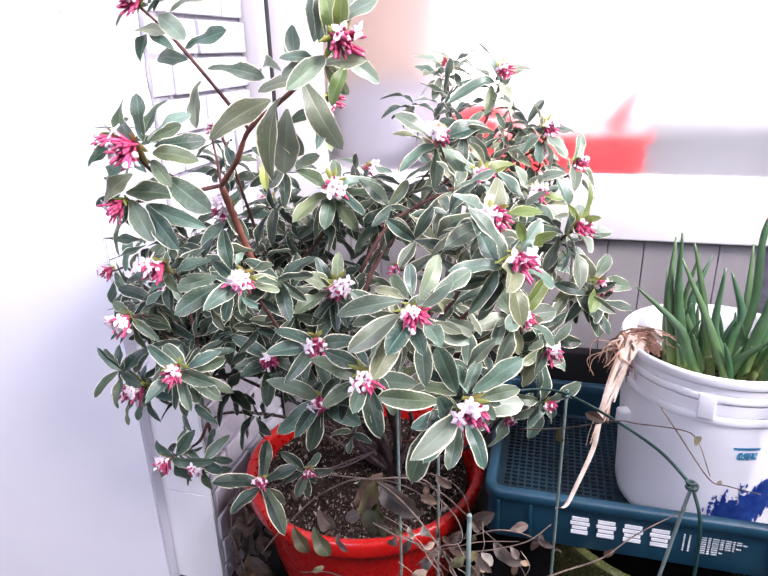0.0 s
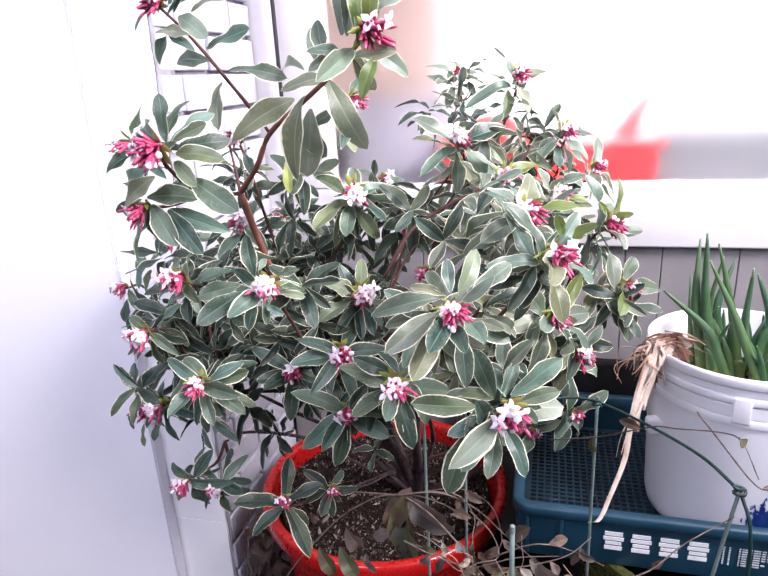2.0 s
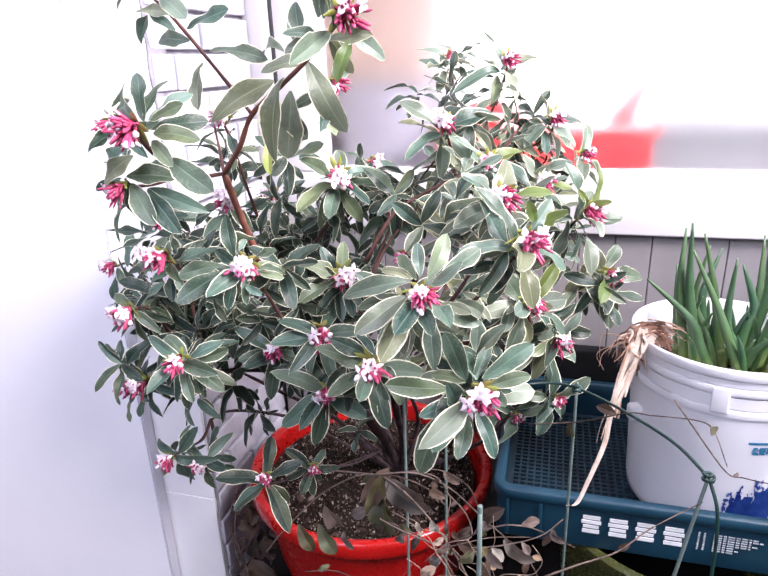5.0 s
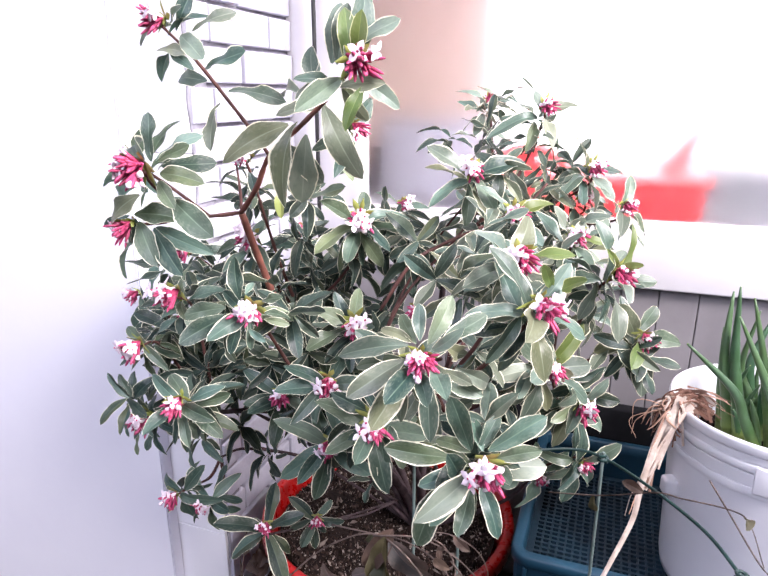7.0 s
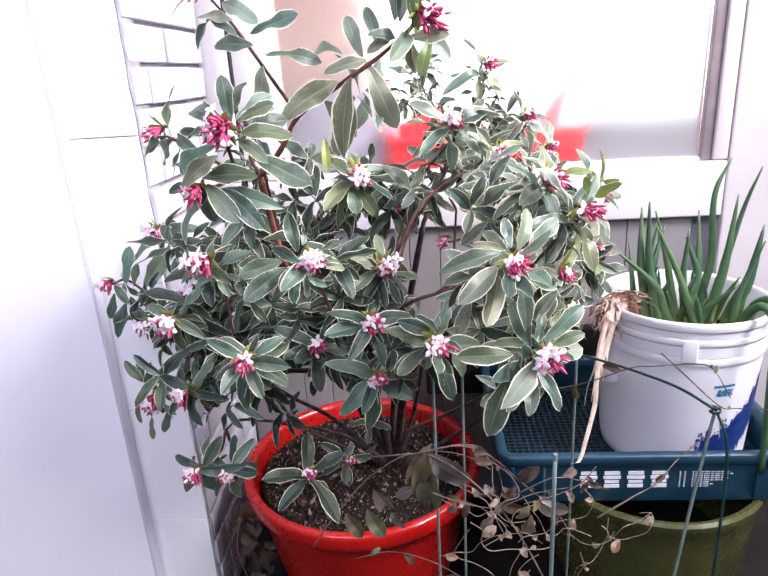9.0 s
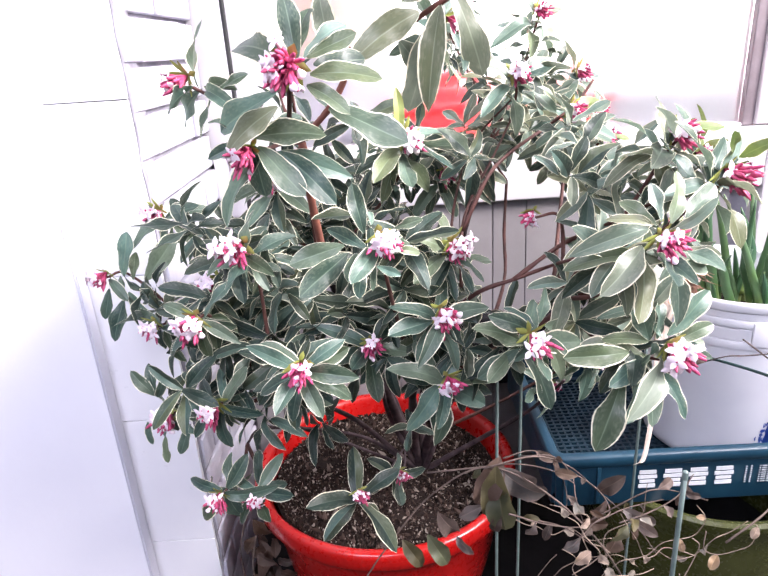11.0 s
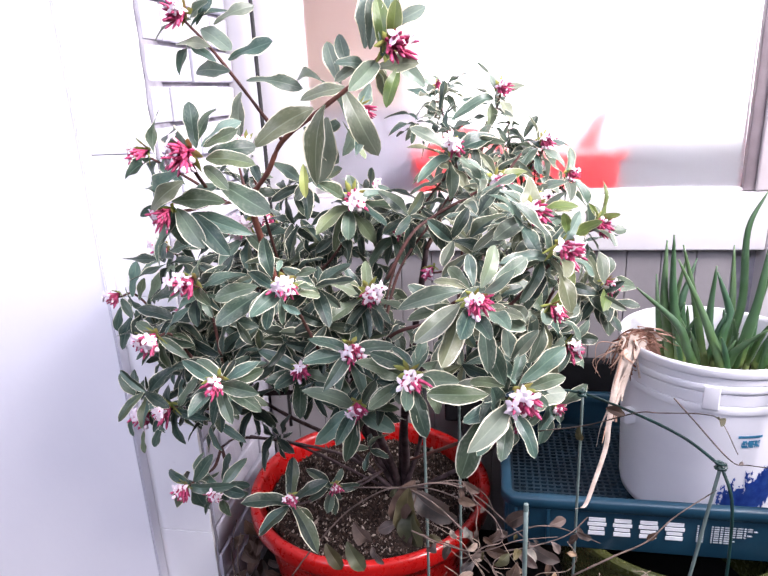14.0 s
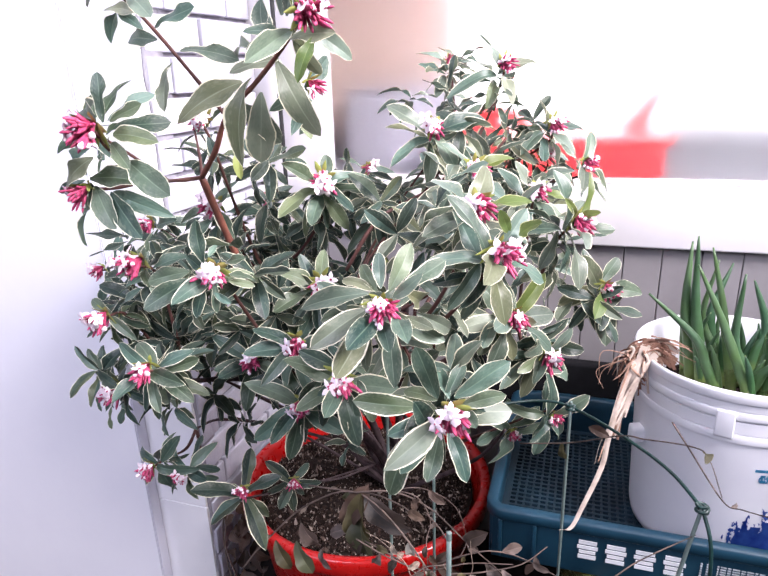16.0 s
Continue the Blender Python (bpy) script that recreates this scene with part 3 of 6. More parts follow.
def leaf_pose(base, way, face, length):
    """A leaf at base that points along way and turns its upper side to face."""
    y = Vector(way).normalized()
    z = Vector(face)
    z = (z - z.dot(y) * y)
    z = z.normalized() if z.length > 1e-4 else y.orthogonal().normalized()
    x = y.cross(z)
    m = Matrix((x, y, z)).transposed().to_4x4()
    m.translation = base
    return m @ Matrix.Scale(length, 4)


shrub = empty("daphne_shrub", (-0.285, 1.05, 0.27), "variegated daphne shrub with cream-edged leaves and pink-white flower heads", "shrub")
INV = Matrix.Translation((0.285, -1.05, -0.27))
REST, PALE_REST = [], []            # poses of the leaves that are joined into masses
LEAF_COUNT = [0]


def put(name, mesh, m, parent=None, label=""):
    ob = new(name, mesh)
    ob.parent = parent or shrub
    ob.matrix_basis = m if parent else INV @ m
    if label:
        tagged(ob, label)
    return ob


def open_space(c):
    """The thin part of the crown, a hollow slanted to fit one camera view; only stems stand there."""
    y = c[1] - 0.78
    return ((c[0] + 0.14 - 0.22 * y) / 0.072) ** 2 + (y / 0.22) ** 2 + ((c[2] - 0.842 + 0.28 * y) / 0.078) ** 2 < 1.0


def add_leaf(base, way, face, length, rnd, kind="leaf", single=True):
    m = leaf_pose(base, way, face, length)
    if kind == "young":
        put("leaf", rnd.choice(YOUNG_LEAVES), m, label="young yellow-green leaf")
    elif kind == "yellow":
        put("leaf", YELLOW_LEAVES[0], m, label="yellowed leaf")
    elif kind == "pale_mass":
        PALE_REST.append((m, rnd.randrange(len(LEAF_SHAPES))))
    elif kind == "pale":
        put("leaf", rnd.choice(PALE_LEAVES), m, label="paler leaf, light on it put into the colour")
    elif kind == "flat":
        put("leaf", rnd.choice(FLAT_LEAVES), m)
    elif single and LEAF_COUNT[0] < 300:
        LEAF_COUNT[0] += 1
        put("leaf", rnd.choice(LEAVES), m)
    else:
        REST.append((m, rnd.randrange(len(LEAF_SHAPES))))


# flower clusters: slim crimson tubes in a loose tuft over yellow-green bracts, with open white florets as pieces of their own
def cluster_mesh(name, count, wide, seed):
    """A loose tuft of narrow, slightly bent crimson tubes of uneven length, opening along +y."""
    rnd = random.Random(seed)
    bm = bmesh.new()
    prof = [(0.0006, 0.0), (0.0008, 0.35), (0.0011, 0.60), (0.00132, 0.78), (0.00112, 0.91), (0.0004, 1.0)]
    spots = []
    for k in range(count):
        a = k * 2.39996 + rnd.uniform(-0.3, 0.3)
        t = wide * math.sqrt((k + 0.5) / count) * rnd.uniform(0.85, 1.15)
        d = Vector((math.sin(t) * math.cos(a), math.cos(t), math.sin(t) * math.sin(a)))
        d = (d + Vector([rnd.uniform(-0.10, 0.10) for _ in range(3)])).normalized()
        long = 0.0165 * rnd.uniform(0.72, 1.15)
        bend = Vector([rnd.uniform(-0.004, 0.004) for _ in range(3)])
        side = d.orthogonal().normalized()
        up = d.cross(side)
        wid = rnd.uniform(0.75, 1.05)
        opening = rnd.random() < 0.16      # tubes that show their pale inside at the tip
        rings = []
        for r, z in (prof[:-2] + [(0.0023, 0.92), (0.0011, 0.97)] if opening else prof):
            c = d * z * long + bend * z * z
            rings.append([bm.verts.new(c + wid * r * (math.cos(math.pi * i / 3) * side + math.sin(math.pi * i / 3) * up)) for i in range(6)])
        spots.append((d * long * 0.95 + bend * 0.9, (d * long + bend * 2).normalized()))
        for k2, (p, q) in enumerate(zip(rings, rings[1:])):
            for i in range(6):
                f = bm.faces.new((p[i], p[(i + 1) % 6], q[(i + 1) % 6], q[i]))
                f.material_index = 1 if opening and k2 >= 3 else 0
        bm.faces.new(rings[-1]).material_index = 1 if opening else 0
    return finish(name, bm, [CRIMSON, PETAL]), spots


def bract_mesh(seed):
    """Small yellow-green bracts that cup the foot of a flower head."""
    rnd = random.Random(seed)
    bm = bmesh.new()
    for k in range(7):
        a, t = k * 2.39996, rnd.uniform(0.5, 1.25)
        d = Vector((math.sin(t) * math.cos(a), math.cos(t), math.sin(t) * math.sin(a)))
        s = Vector((-math.sin(a), 0, math.cos(a)))
        n = d.cross(s)
        ln, w = rnd.uniform(0.008, 0.015), rnd.uniform(0.0016, 0.0028)
        rows = []
        for v, g in ((0.0, 0.35), (0.35, 0.9), (0.65, 1.0), (1.0, 0.08)):
            c = d * ln * v + n * 0.003 * v * v
            rows.append([bm.verts.new(c + s * w * g * u + n * 0.0006 * abs(u)) for u in (-1, 0, 1)])
        for p, q in zip(rows, rows[1:]):
            for i in range(2):
                bm.faces.new((p[i], p[i + 1], q[i + 1], q[i]))
    return finish("calyx", bm, CALYX)


def floret_mesh(seed):
    """Four pointed waxy petals, uneven and a little curled, round a short tube, facing +y."""
    rnd = random.Random(seed)
    bm = bmesh.new()
    for k in range(4):
        a = k * math.pi / 2 + rnd.uniform(-0.2, 0.2)
        c, s = math.cos(a), math.sin(a)
        ln, wd, curl = rnd.uniform(0.85, 1.25), rnd.uniform(0.85, 1.2), rnd.uniform(-0.0016, 0.0022)
        rows = []
        for r, w, h in ((0.0006, 0.0009, 0.0), (0.0020, 0.0018, 0.1), (0.0038, 0.0021, 0.35), (0.0054, 0.0013, 0.7), (0.0068, 0.0001, 1.0)):
            rows.append([(c * r * ln - s * x * w * wd, h * curl - 0.0005 * abs(x), s * r * ln + c * x * w * wd) for x in (-1, 0, 1)])
        top = [[bm.verts.new(q) for q in row] for row in rows]
        low = [[bm.verts.new((q[0], q[1] - 0.0004, q[2])) for q in row] for row in rows]
        for g, flip in ((top, False), (low, True)):
            for p, q in zip(g, g[1:]):
                for i in range(2):
                    f = (p[i], p[i + 1], q[i + 1], q[i])
                    bm.faces.new(f if flip else tuple(reversed(f)))
    prof = [(0.0008, -0.008), (0.0012, -0.002), (0.0015, 0.0003)]
    rings = [[bm.verts.new((r * math.cos(2 * math.pi * i / 6), z, r * math.sin(2 * math.pi * i / 6))) for i in range(6)] for r, z in prof]
    for p, q in zip(rings, rings[1:]):
        for i in range(6):
            bm.faces.new((p[i], p[(i + 1) % 6], q[(i + 1) % 6], q[i]))
    return finish("floret", bm, PETAL)


CLUSTERS = [cluster_mesh("flower_head", n, w, k) for n, w, k in ((46, 0.56, 1), (52, 0.62, 2), (42, 0.50, 3), (48, 0.56, 4), (54, 0.66, 5))]
BRACTS = [bract_mesh(k) for k in range(3)]
FLORETS = [floret_mesh(k) for k in range(4)]


def flower(place, way, openness, size, rnd):
    """A cluster at place that faces way; openness is the share of florets in bloom, gathered on one side of the head."""
    y = Vector(way).normalized()
    x = y.orthogonal().normalized()
    m = Matrix((x, y, x.cross(y))).transposed().to_4x4() @ Matrix.Rotation(rnd.uniform(0, 6.28), 4, 'Y')
    m.translation = place
    m = m @ Matrix.Scale(size, 4)
    mesh, spots = rnd.choice(CLUSTERS)
    ob = put("flower_head", mesh, m)
    put("calyx", rnd.choice(BRACTS), Matrix.Translation((0, -0.001, 0)), ob, "yellow-green calyx of small bracts")
    n = min(round(openness * 13 + 0.5), 13)
    a = rnd.uniform(0, 6.28)
    lean = (0.7 * Vector((math.cos(a), 0, math.sin(a))) + 0.8 * (m.to_3x3().inverted() @ Vector((0, -0.3, 1))).normalized()).normalized()
    rank = sorted(spots, key=lambda q: -(q[1].dot(lean) + (1.0 if openness > 0.7 else 0.35) * rnd.uniform(-1, 1)))
    for place, d in rank[:n]:
        d = (d + Vector([rnd.uniform(-0.35, 0.35) for _ in range(3)])).normalized()
        s = d.orthogonal().normalized()
        q = Matrix((s, d, s.cross(d))).transposed().to_4x4() @ Matrix.Rotation(rnd.uniform(0, 3), 4, 'Y')
        q.translation = place * rnd.uniform(0.95, 1.15)
        put("floret", rnd.choice(FLORETS), q @ Matrix.Scale(rnd.uniform(0.66, 0.95), 4), ob)
    return ob


def whorl(tip, way, count, length, rnd, flat=1.0, young=0, single=True, first=0.0, pale=0.0):
    """Leaves spiralling round the end of a shoot, the inner ones steep and short, the outer ones spread."""
    a = Vector(way).normalized()
    e1 = a.orthogonal().normalized()
    e2 = a.cross(e1)
    for k in range(count):
        r = (k + 0.5) / count
        th = (0.80 + 1.05 * r ** 0.8) * flat + rnd.uniform(-0.16, 0.16)
        ph = first + k * 2.39996 + rnd.uniform(-0.25, 0.25)
        d = math.cos(th) * a + math.sin(th) * (math.cos(ph) * e1 + math.sin(ph) * e2)
        d = (d + Vector((0, 0, -0.06 - 0.30 * r))).normalized()
        face = a * 1.0 + Vector((0, -0.05, 0.30)) + Vector([rnd.uniform(-0.35, 0.35) for _ in range(3)])
        ln = length * (0.62 + 0.42 * math.sin(math.pi * min(1, 0.25 + 0.75 * r))) * rnd.uniform(0.88, 1.15)
        base = Vector(tip) - a * (0.004 + 0.022 * r)
        end = base + d * ln
        if open_space(base + d * ln * 0.55) or (end.x < -0.605 and end.z < 0.74):
            continue
        add_leaf(base, d, face, ln, rnd, "young" if k < young else ("pale" if single else "pale_mass") if rnd.random() < pale else "leaf", single)


def shoot(tip, way, count=10, length=0.052, openness=0.35, size=1.0, young=0, seed=0, flat=1.0, nod=0.62, pale=0.0):
    """A flowering shoot end: the flower cluster stands in its whorl of leaves and nods a little."""
    rnd = random.Random(seed * 13 + 7)
    a = Vector(way).normalized()
    t = Vector(tip)
    if tip[0] > -0.36:      # shoots lean towards the light
        a = (a + Vector((0.42, 0, -0.06))).normalized()
        way = a
    f = (0.65 * a + Vector((0, -0.35, -nod))).normalized()
    whorl(t - a * 0.008, way, count, length, rnd, flat, young, pale=pale)
    flower(t - f * 0.010, f, openness, size, rnd)


def branch(points, r0, r1, material=BARK, name="branch", label=""):
    ob = part(name, tube([Vector(p) - Vector((-0.285, 1.05, 0.27)) for p in points], r0, r1, 8, 6, 0.25), material, shrub, label)
    return ob


BASE = (-0.272, 1.040, 0.280)
# slender stems that fan out just above the soil
for way_points in ([(-0.305, 1.00, 0.345), (-0.378, 0.96, 0.455), (-0.43, 0.86, 0.56), (-0.45, 0.75, 0.66)],
                   [(-0.295, 1.00, 0.36), (-0.325, 0.97, 0.46), (-0.33, 0.86, 0.58), (-0.33, 0.75, 0.68)],
                   [(-0.255, 1.00, 0.345), (-0.225, 0.98, 0.45), (-0.21, 0.88, 0.56), (-0.20, 0.77, 0.66)],
                   [(-0.225, 1.02, 0.325), (-0.150, 1.00, 0.385), (-0.09, 0.94, 0.47), (-0.05, 0.88, 0.56)],
                   [(-0.36, 1.02, 0.345), (-0.47, 0.98, 0.43), (-0.51, 0.86, 0.52)]):
    branch([BASE, *way_points], 0.0058 if len(way_points) > 3 else 0.0032, 0.0022, OLD_BARK, "stem", "purple-brown old stem")
# main limbs
NODE_L = (-0.384, 0.735, 0.835)
branch([BASE, (-0.30, 1.0, 0.40), (-0.335, 0.90, 0.58), (-0.37, 0.80, 0.73), NODE_L], 0.0105, 0.0055, OLD_BARK, "limb", "dark old limb")
branch([NODE_L, (-0.387, 0.70, 0.91), (-0.386, 0.668, 0.972)], 0.0048, 0.0042, RED_BARK, "limb", "reddish brown limb")
branch([(-0.386, 0.668, 0.972), (-0.352, 0.65, 1.005), (-0.325, 0.636, 1.042), (-0.268, 0.600, 1.075), (-0.222, 0.563, 1.100), (-0.186, 0.54, 1.126)], 0.0036, 0.0018, RED_BARK)
branch([(-0.325, 0.636, 1.042), (-0.345, 0.62, 1.08), (-0.372, 0.588, 1.135), (-0.389, 0.563, 1.165)], 0.0022, 0.0014)
branch([(-0.386, 0.668, 0.972), (-0.388, 0.625, 0.976), (-0.384, 0.58, 0.985), (-0.372, 0.515, 1.02), (-0.366, 0.492, 1.04)], 0.0024, 0.0016)
branch([(-0.384, 0.58, 0.985), (-0.40, 0.545, 0.982), (-0.408, 0.512, 0.986)], 0.0024, 0.0016)
branch([(-0.388, 0.61, 0.978), (-0.43, 0.60, 1.01), (-0.466, 0.592, 1.033)], 0.002, 0.0014)
branch([(-0.386, 0.668, 0.972), (-0.40, 0.69, 0.99), (-0.41, 0.70, 1.03)], 0.0022, 0.0012)
NODE_LL = (-0.45, 0.665, 0.70)
branch([(-0.335, 0.90, 0.58), (-0.375, 0.81, 0.635), (-0.42, 0.73, 0.675), NODE_LL], 0.005, 0.0032, OLD_BARK, "limb", "dark old limb")
NODE_C = (-0.285, 0.70, 0.70)
branch([BASE, (-0.282, 0.98, 0.40), (-0.285, 0.86, 0.54), (-0.287, 0.76, 0.64), NODE_C], 0.0092, 0.0042, OLD_BARK, "limb", "dark old limb")
NODE_R = (-0.14, 0.64, 0.80)
branch([BASE, (-0.255, 0.99, 0.40), (-0.235, 0.86, 0.56), (-0.20, 0.725, 0.70), NODE_R], 0.0095, 0.0042, OLD_BARK, "limb", "dark old limb")
NODE_B = (-0.19, 0.86, 0.86)
branch([BASE, (-0.262, 1.02, 0.46), (-0.225, 0.94, 0.68), NODE_B], 0.0092, 0.004, OLD_BARK, "limb", "dark old limb")
NODE_BL = (-0.40, 0.82, 0.80)
branch([BASE, (-0.315, 1.01, 0.46), (-0.365, 0.90, 0.66), NODE_BL], 0.0082, 0.0036, OLD_BARK, "limb", "dark old limb")
NODE_RR = (-0.03, 0.78, 0.78)
branch([(-0.20, 0.715, 0.70), (-0.12, 0.73, 0.735), NODE_RR], 0.0045, 0.003)
NODE_T = (-0.135, 0.93, 0.96)
branch([NODE_B, (-0.165, 0.895, 0.91), NODE_T], 0.004, 0.0028)

NODE_LOW = (-0.516, 0.760, 0.560)
branch([BASE, (-0.37, 1.045, 0.36), (-0.47, 0.97, 0.44), (-0.512, 0.83, 0.535), NODE_LOW], 0.0038, 0.0018, OLD_BARK, "limb", "thin dark limb")
# flowering shoot ends: (tip, way, leaves, leaf length, share in bloom, size, young leaves), limb by limb
UPPER_LEFT = [
    ((-0.393, 0.560, 1.170), (-0.35, -0.45, 0.75), 2, 0.050, 0.30, 0.95, 0),
    ((-0.179, 0.532, 1.129), (0.55, -0.35, 0.75), 3, 0.060, 0.15, 1.15, 0),
    ((-0.367, 0.482, 1.044), (-0.25, -0.80, 0.45), 0, 0.052, 0.35, 1.15, 0),
    ((-0.472, 0.588, 1.036), (-0.75, -0.45, 0.35), 7, 0.045, 0.10, 0.95, 0),
    ((-0.408, 0.505, 0.984), (-0.55, -0.75, 0.10), 2, 0.056, 0.15, 0.95, 0),
    ((-0.233, 0.660, 1.070), (0.45, 0.2, 0.3), 6, 0.05, 0.05, 0.8, 0),
]
LEFT = [
    ((-0.451, 0.611, 0.882), (-0.25, -0.65, 0.65), 11, 0.046, 0.75, 1.15, 0),
    ((-0.674, 0.786, 0.802), (-0.85, -0.45, 0.10), 1, 0.040, 0.6, 0.9, 0),
    ((-0.504, 0.597, 0.813), (-0.30, -0.90, 0.20), 10, 0.042, 0.65, 1.1, 0),
    ((-0.497, 0.593, 0.718), (-0.25, -0.85, 0.25), 11, 0.046, 0.55, 1.05, 0),
    ((-0.575, 0.661, 0.670), (-0.55, -0.75, 0.05), 10, 0.042, 0.55, 1.1, 0),
    ((-0.391, 0.528, 0.792), (0.05, -0.80, 0.50), 12, 0.050, 0.12, 1.1, 0),
    ((-0.516, 0.725, 0.806), (-0.4, -0.4, 0.7), 8, 0.042, 0.5, 0.95, 0),
    ((-0.593, 0.713, 0.760), (-0.35, -0.8, 0.3), 7, 0.050, 0.5, 0.9, 0),
]
LOW_LEFT = [
    ((-0.536, 0.664, 0.545), (-0.25, -0.85, 0.0), 10, 0.048, 0.35, 0.95, 0),
    ((-0.497, 0.681, 0.533), (-0.1, -0.85, 0.2), 10, 0.048, 0.4, 0.85, 0),
]
CENTRE = [
    ((-0.311, 0.557, 0.897), (0.05, -0.70, 0.65), 4, 0.050, 0.65, 1.15, 0),
    ((-0.238, 0.654, 0.857), (0.15, -0.60, 0.70), 12, 0.050, 0.55, 1.1, 0),
    ((-0.255, 0.614, 0.799), (0.0, -0.75, 0.60), 12, 0.054, 0.12, 1.15, 0),
    ((-0.331, 0.640, 0.756), (-0.15, -0.75, 0.45), 12, 0.054, 0.15, 0.9, 0),
    ((-0.251, 0.603, 0.726), (0.0, -0.80, 0.40), 13, 0.058, 0.3, 0.95, 0),
    ((-0.177, 0.555, 0.793), (0.05, -0.75, 0.55), 8, 0.058, 0.25, 1.15, 0),
]
RIGHT = [
    ((-0.104, 0.469, 0.910), (0.02, -0.72, 0.60), 3, 0.058, 0.10, 0.92, 0),
    ((-0.061, 0.528, 0.789), (0.10, -0.72, 0.55), 3, 0.058, 0.5, 1.25, 0),
    ((-0.022, 0.544, 0.939), (0.45, -0.55, 0.65), 12, 0.054, 0.35, 1.1, 0),
    ((-0.050, 0.584, 0.969), (0.20, -0.55, 0.75), 12, 0.054, 0.35, 1.0, 0),
    ((-0.019, 0.652, 0.838), (0.35, -0.65, 0.50), 11, 0.052, 0.15, 1.0, 0),
    ((-0.165, 0.644, 0.886), (-0.9, -0.3, 0.1), 2, 0.046, 0.1, 0.75, 0),
    ((-0.084, 0.776, 0.973), (0.1, -0.35, 0.85), 11, 0.050, 0.1, 0.95, 0),
]
FAR_RIGHT = [
    ((0.037, 0.716, 0.926), (0.60, -0.35, 0.60), 12, 0.054, 0.1, 1.0, 0),
    ((0.013, 0.745, 0.753), (0.45, -0.65, 0.25), 9, 0.046, 0.4, 1.1, 0),
    ((0.078, 0.855, 0.806), (0.30, -0.70, 0.20), 8, 0.062, 0.3, 0.95, 0),
    ((-0.018, 0.858, 0.933), (0.25, -0.45, 0.80), 11, 0.050, 0.5, 1.0, 0),
]
BACK = [
    ((-0.144, 0.811, 1.016), (-0.05, -0.50, 0.80), 12, 0.052, 0.45, 1.15, 0),
    ((-0.079, 0.972, 1.088), (0.25, -0.25, 0.90), 10, 0.050, 0.2, 0.95, 0),
    ((-0.008, 1.003, 1.004), (0.35, -0.30, 0.85), 10, 0.050, 0.35, 1.0, 0),
    ((0.043, 1.073, 0.939), (0.55, -0.25, 0.70), 10, 0.050, 0.45, 1.0, 0),
    ((-0.019, 1.060, 0.955), (0.2, -0.3, 0.9), 9, 0.050, 0.5, 0.95, 0),
    ((-0.190, 1.120, 1.097), (-0.10, -0.1, 0.95), 11, 0.046, 0.0, 0.7, 0),
    ((-0.229, 0.840, 0.896), (-0.05, -0.60, 0.65), 10, 0.048, 0.1, 0.95, 0),
]
BACK_LEFT = [
    ((-0.278, 0.768, 0.954), (0.0, -0.55, 0.80), 16, 0.062, 0.95, 1.25, 0),
    ((-0.301, 1.014, 0.933), (0.05, -0.3, 0.9), 10, 0.050, 0.6, 0.95, 0),
    ((-0.605, 0.830, 0.869), (-0.30, -0.70, 0.50), 9, 0.058, 0.45, 1.0, 0),
    ((-0.440, 0.764, 0.919), (-0.10, -0.50, 0.75), 12, 0.054, 0.85, 1.05, 0),
    ((-0.485, 1.000, 0.879), (-0.1, -0.3, 0.85), 10, 0.050, 0.4, 0.95, 0),
    ((-0.400, 0.700, 1.035), (-0.1, -0.4, 0.9), 5, 0.042, 0.8, 0.9, 0),
]
LOW_RIGHT = [
    ((-0.043, 0.955, 0.505), (0.25, -0.75, 0.05), 9, 0.058, 0.1, 0.8, 0),
    ((0.023, 0.930, 0.560), (0.45, -0.65, 0.10), 10, 0.060, 0.1, 0.8, 0),
]
GROUPS = [(LOW_RIGHT, (-0.255, 0.99, 0.40)), (UPPER_LEFT, None), (LEFT, NODE_LL), (LOW_LEFT, NODE_LOW), (CENTRE, NODE_C), (RIGHT, NODE_R), (FAR_RIGHT, NODE_RR), (BACK, NODE_T), (BACK_LEFT, NODE_BL)]
num = 0
for tips, node in GROUPS:
    for tip, way, count, length, openness, size, young in tips:
        num += 1
        if tips in (RIGHT, FAR_RIGHT) and count >= 8:
            young = (0, 1, 1)[num % 3]
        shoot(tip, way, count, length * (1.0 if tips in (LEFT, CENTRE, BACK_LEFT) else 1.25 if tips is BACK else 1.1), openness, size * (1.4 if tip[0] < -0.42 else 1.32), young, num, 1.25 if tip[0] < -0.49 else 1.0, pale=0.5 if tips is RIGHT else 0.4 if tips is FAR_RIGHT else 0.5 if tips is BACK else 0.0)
        if node:
            t, w, o = Vector(tip), Vector(way).normalized(), Vector(node)
            mid = o.lerp(t - w * 0.05, 0.55) + Vector((0, 0, -0.012))
            branch([o, mid, t - w * 0.035, t - w * 0.006], 0.0026, 0.0014, BARK)

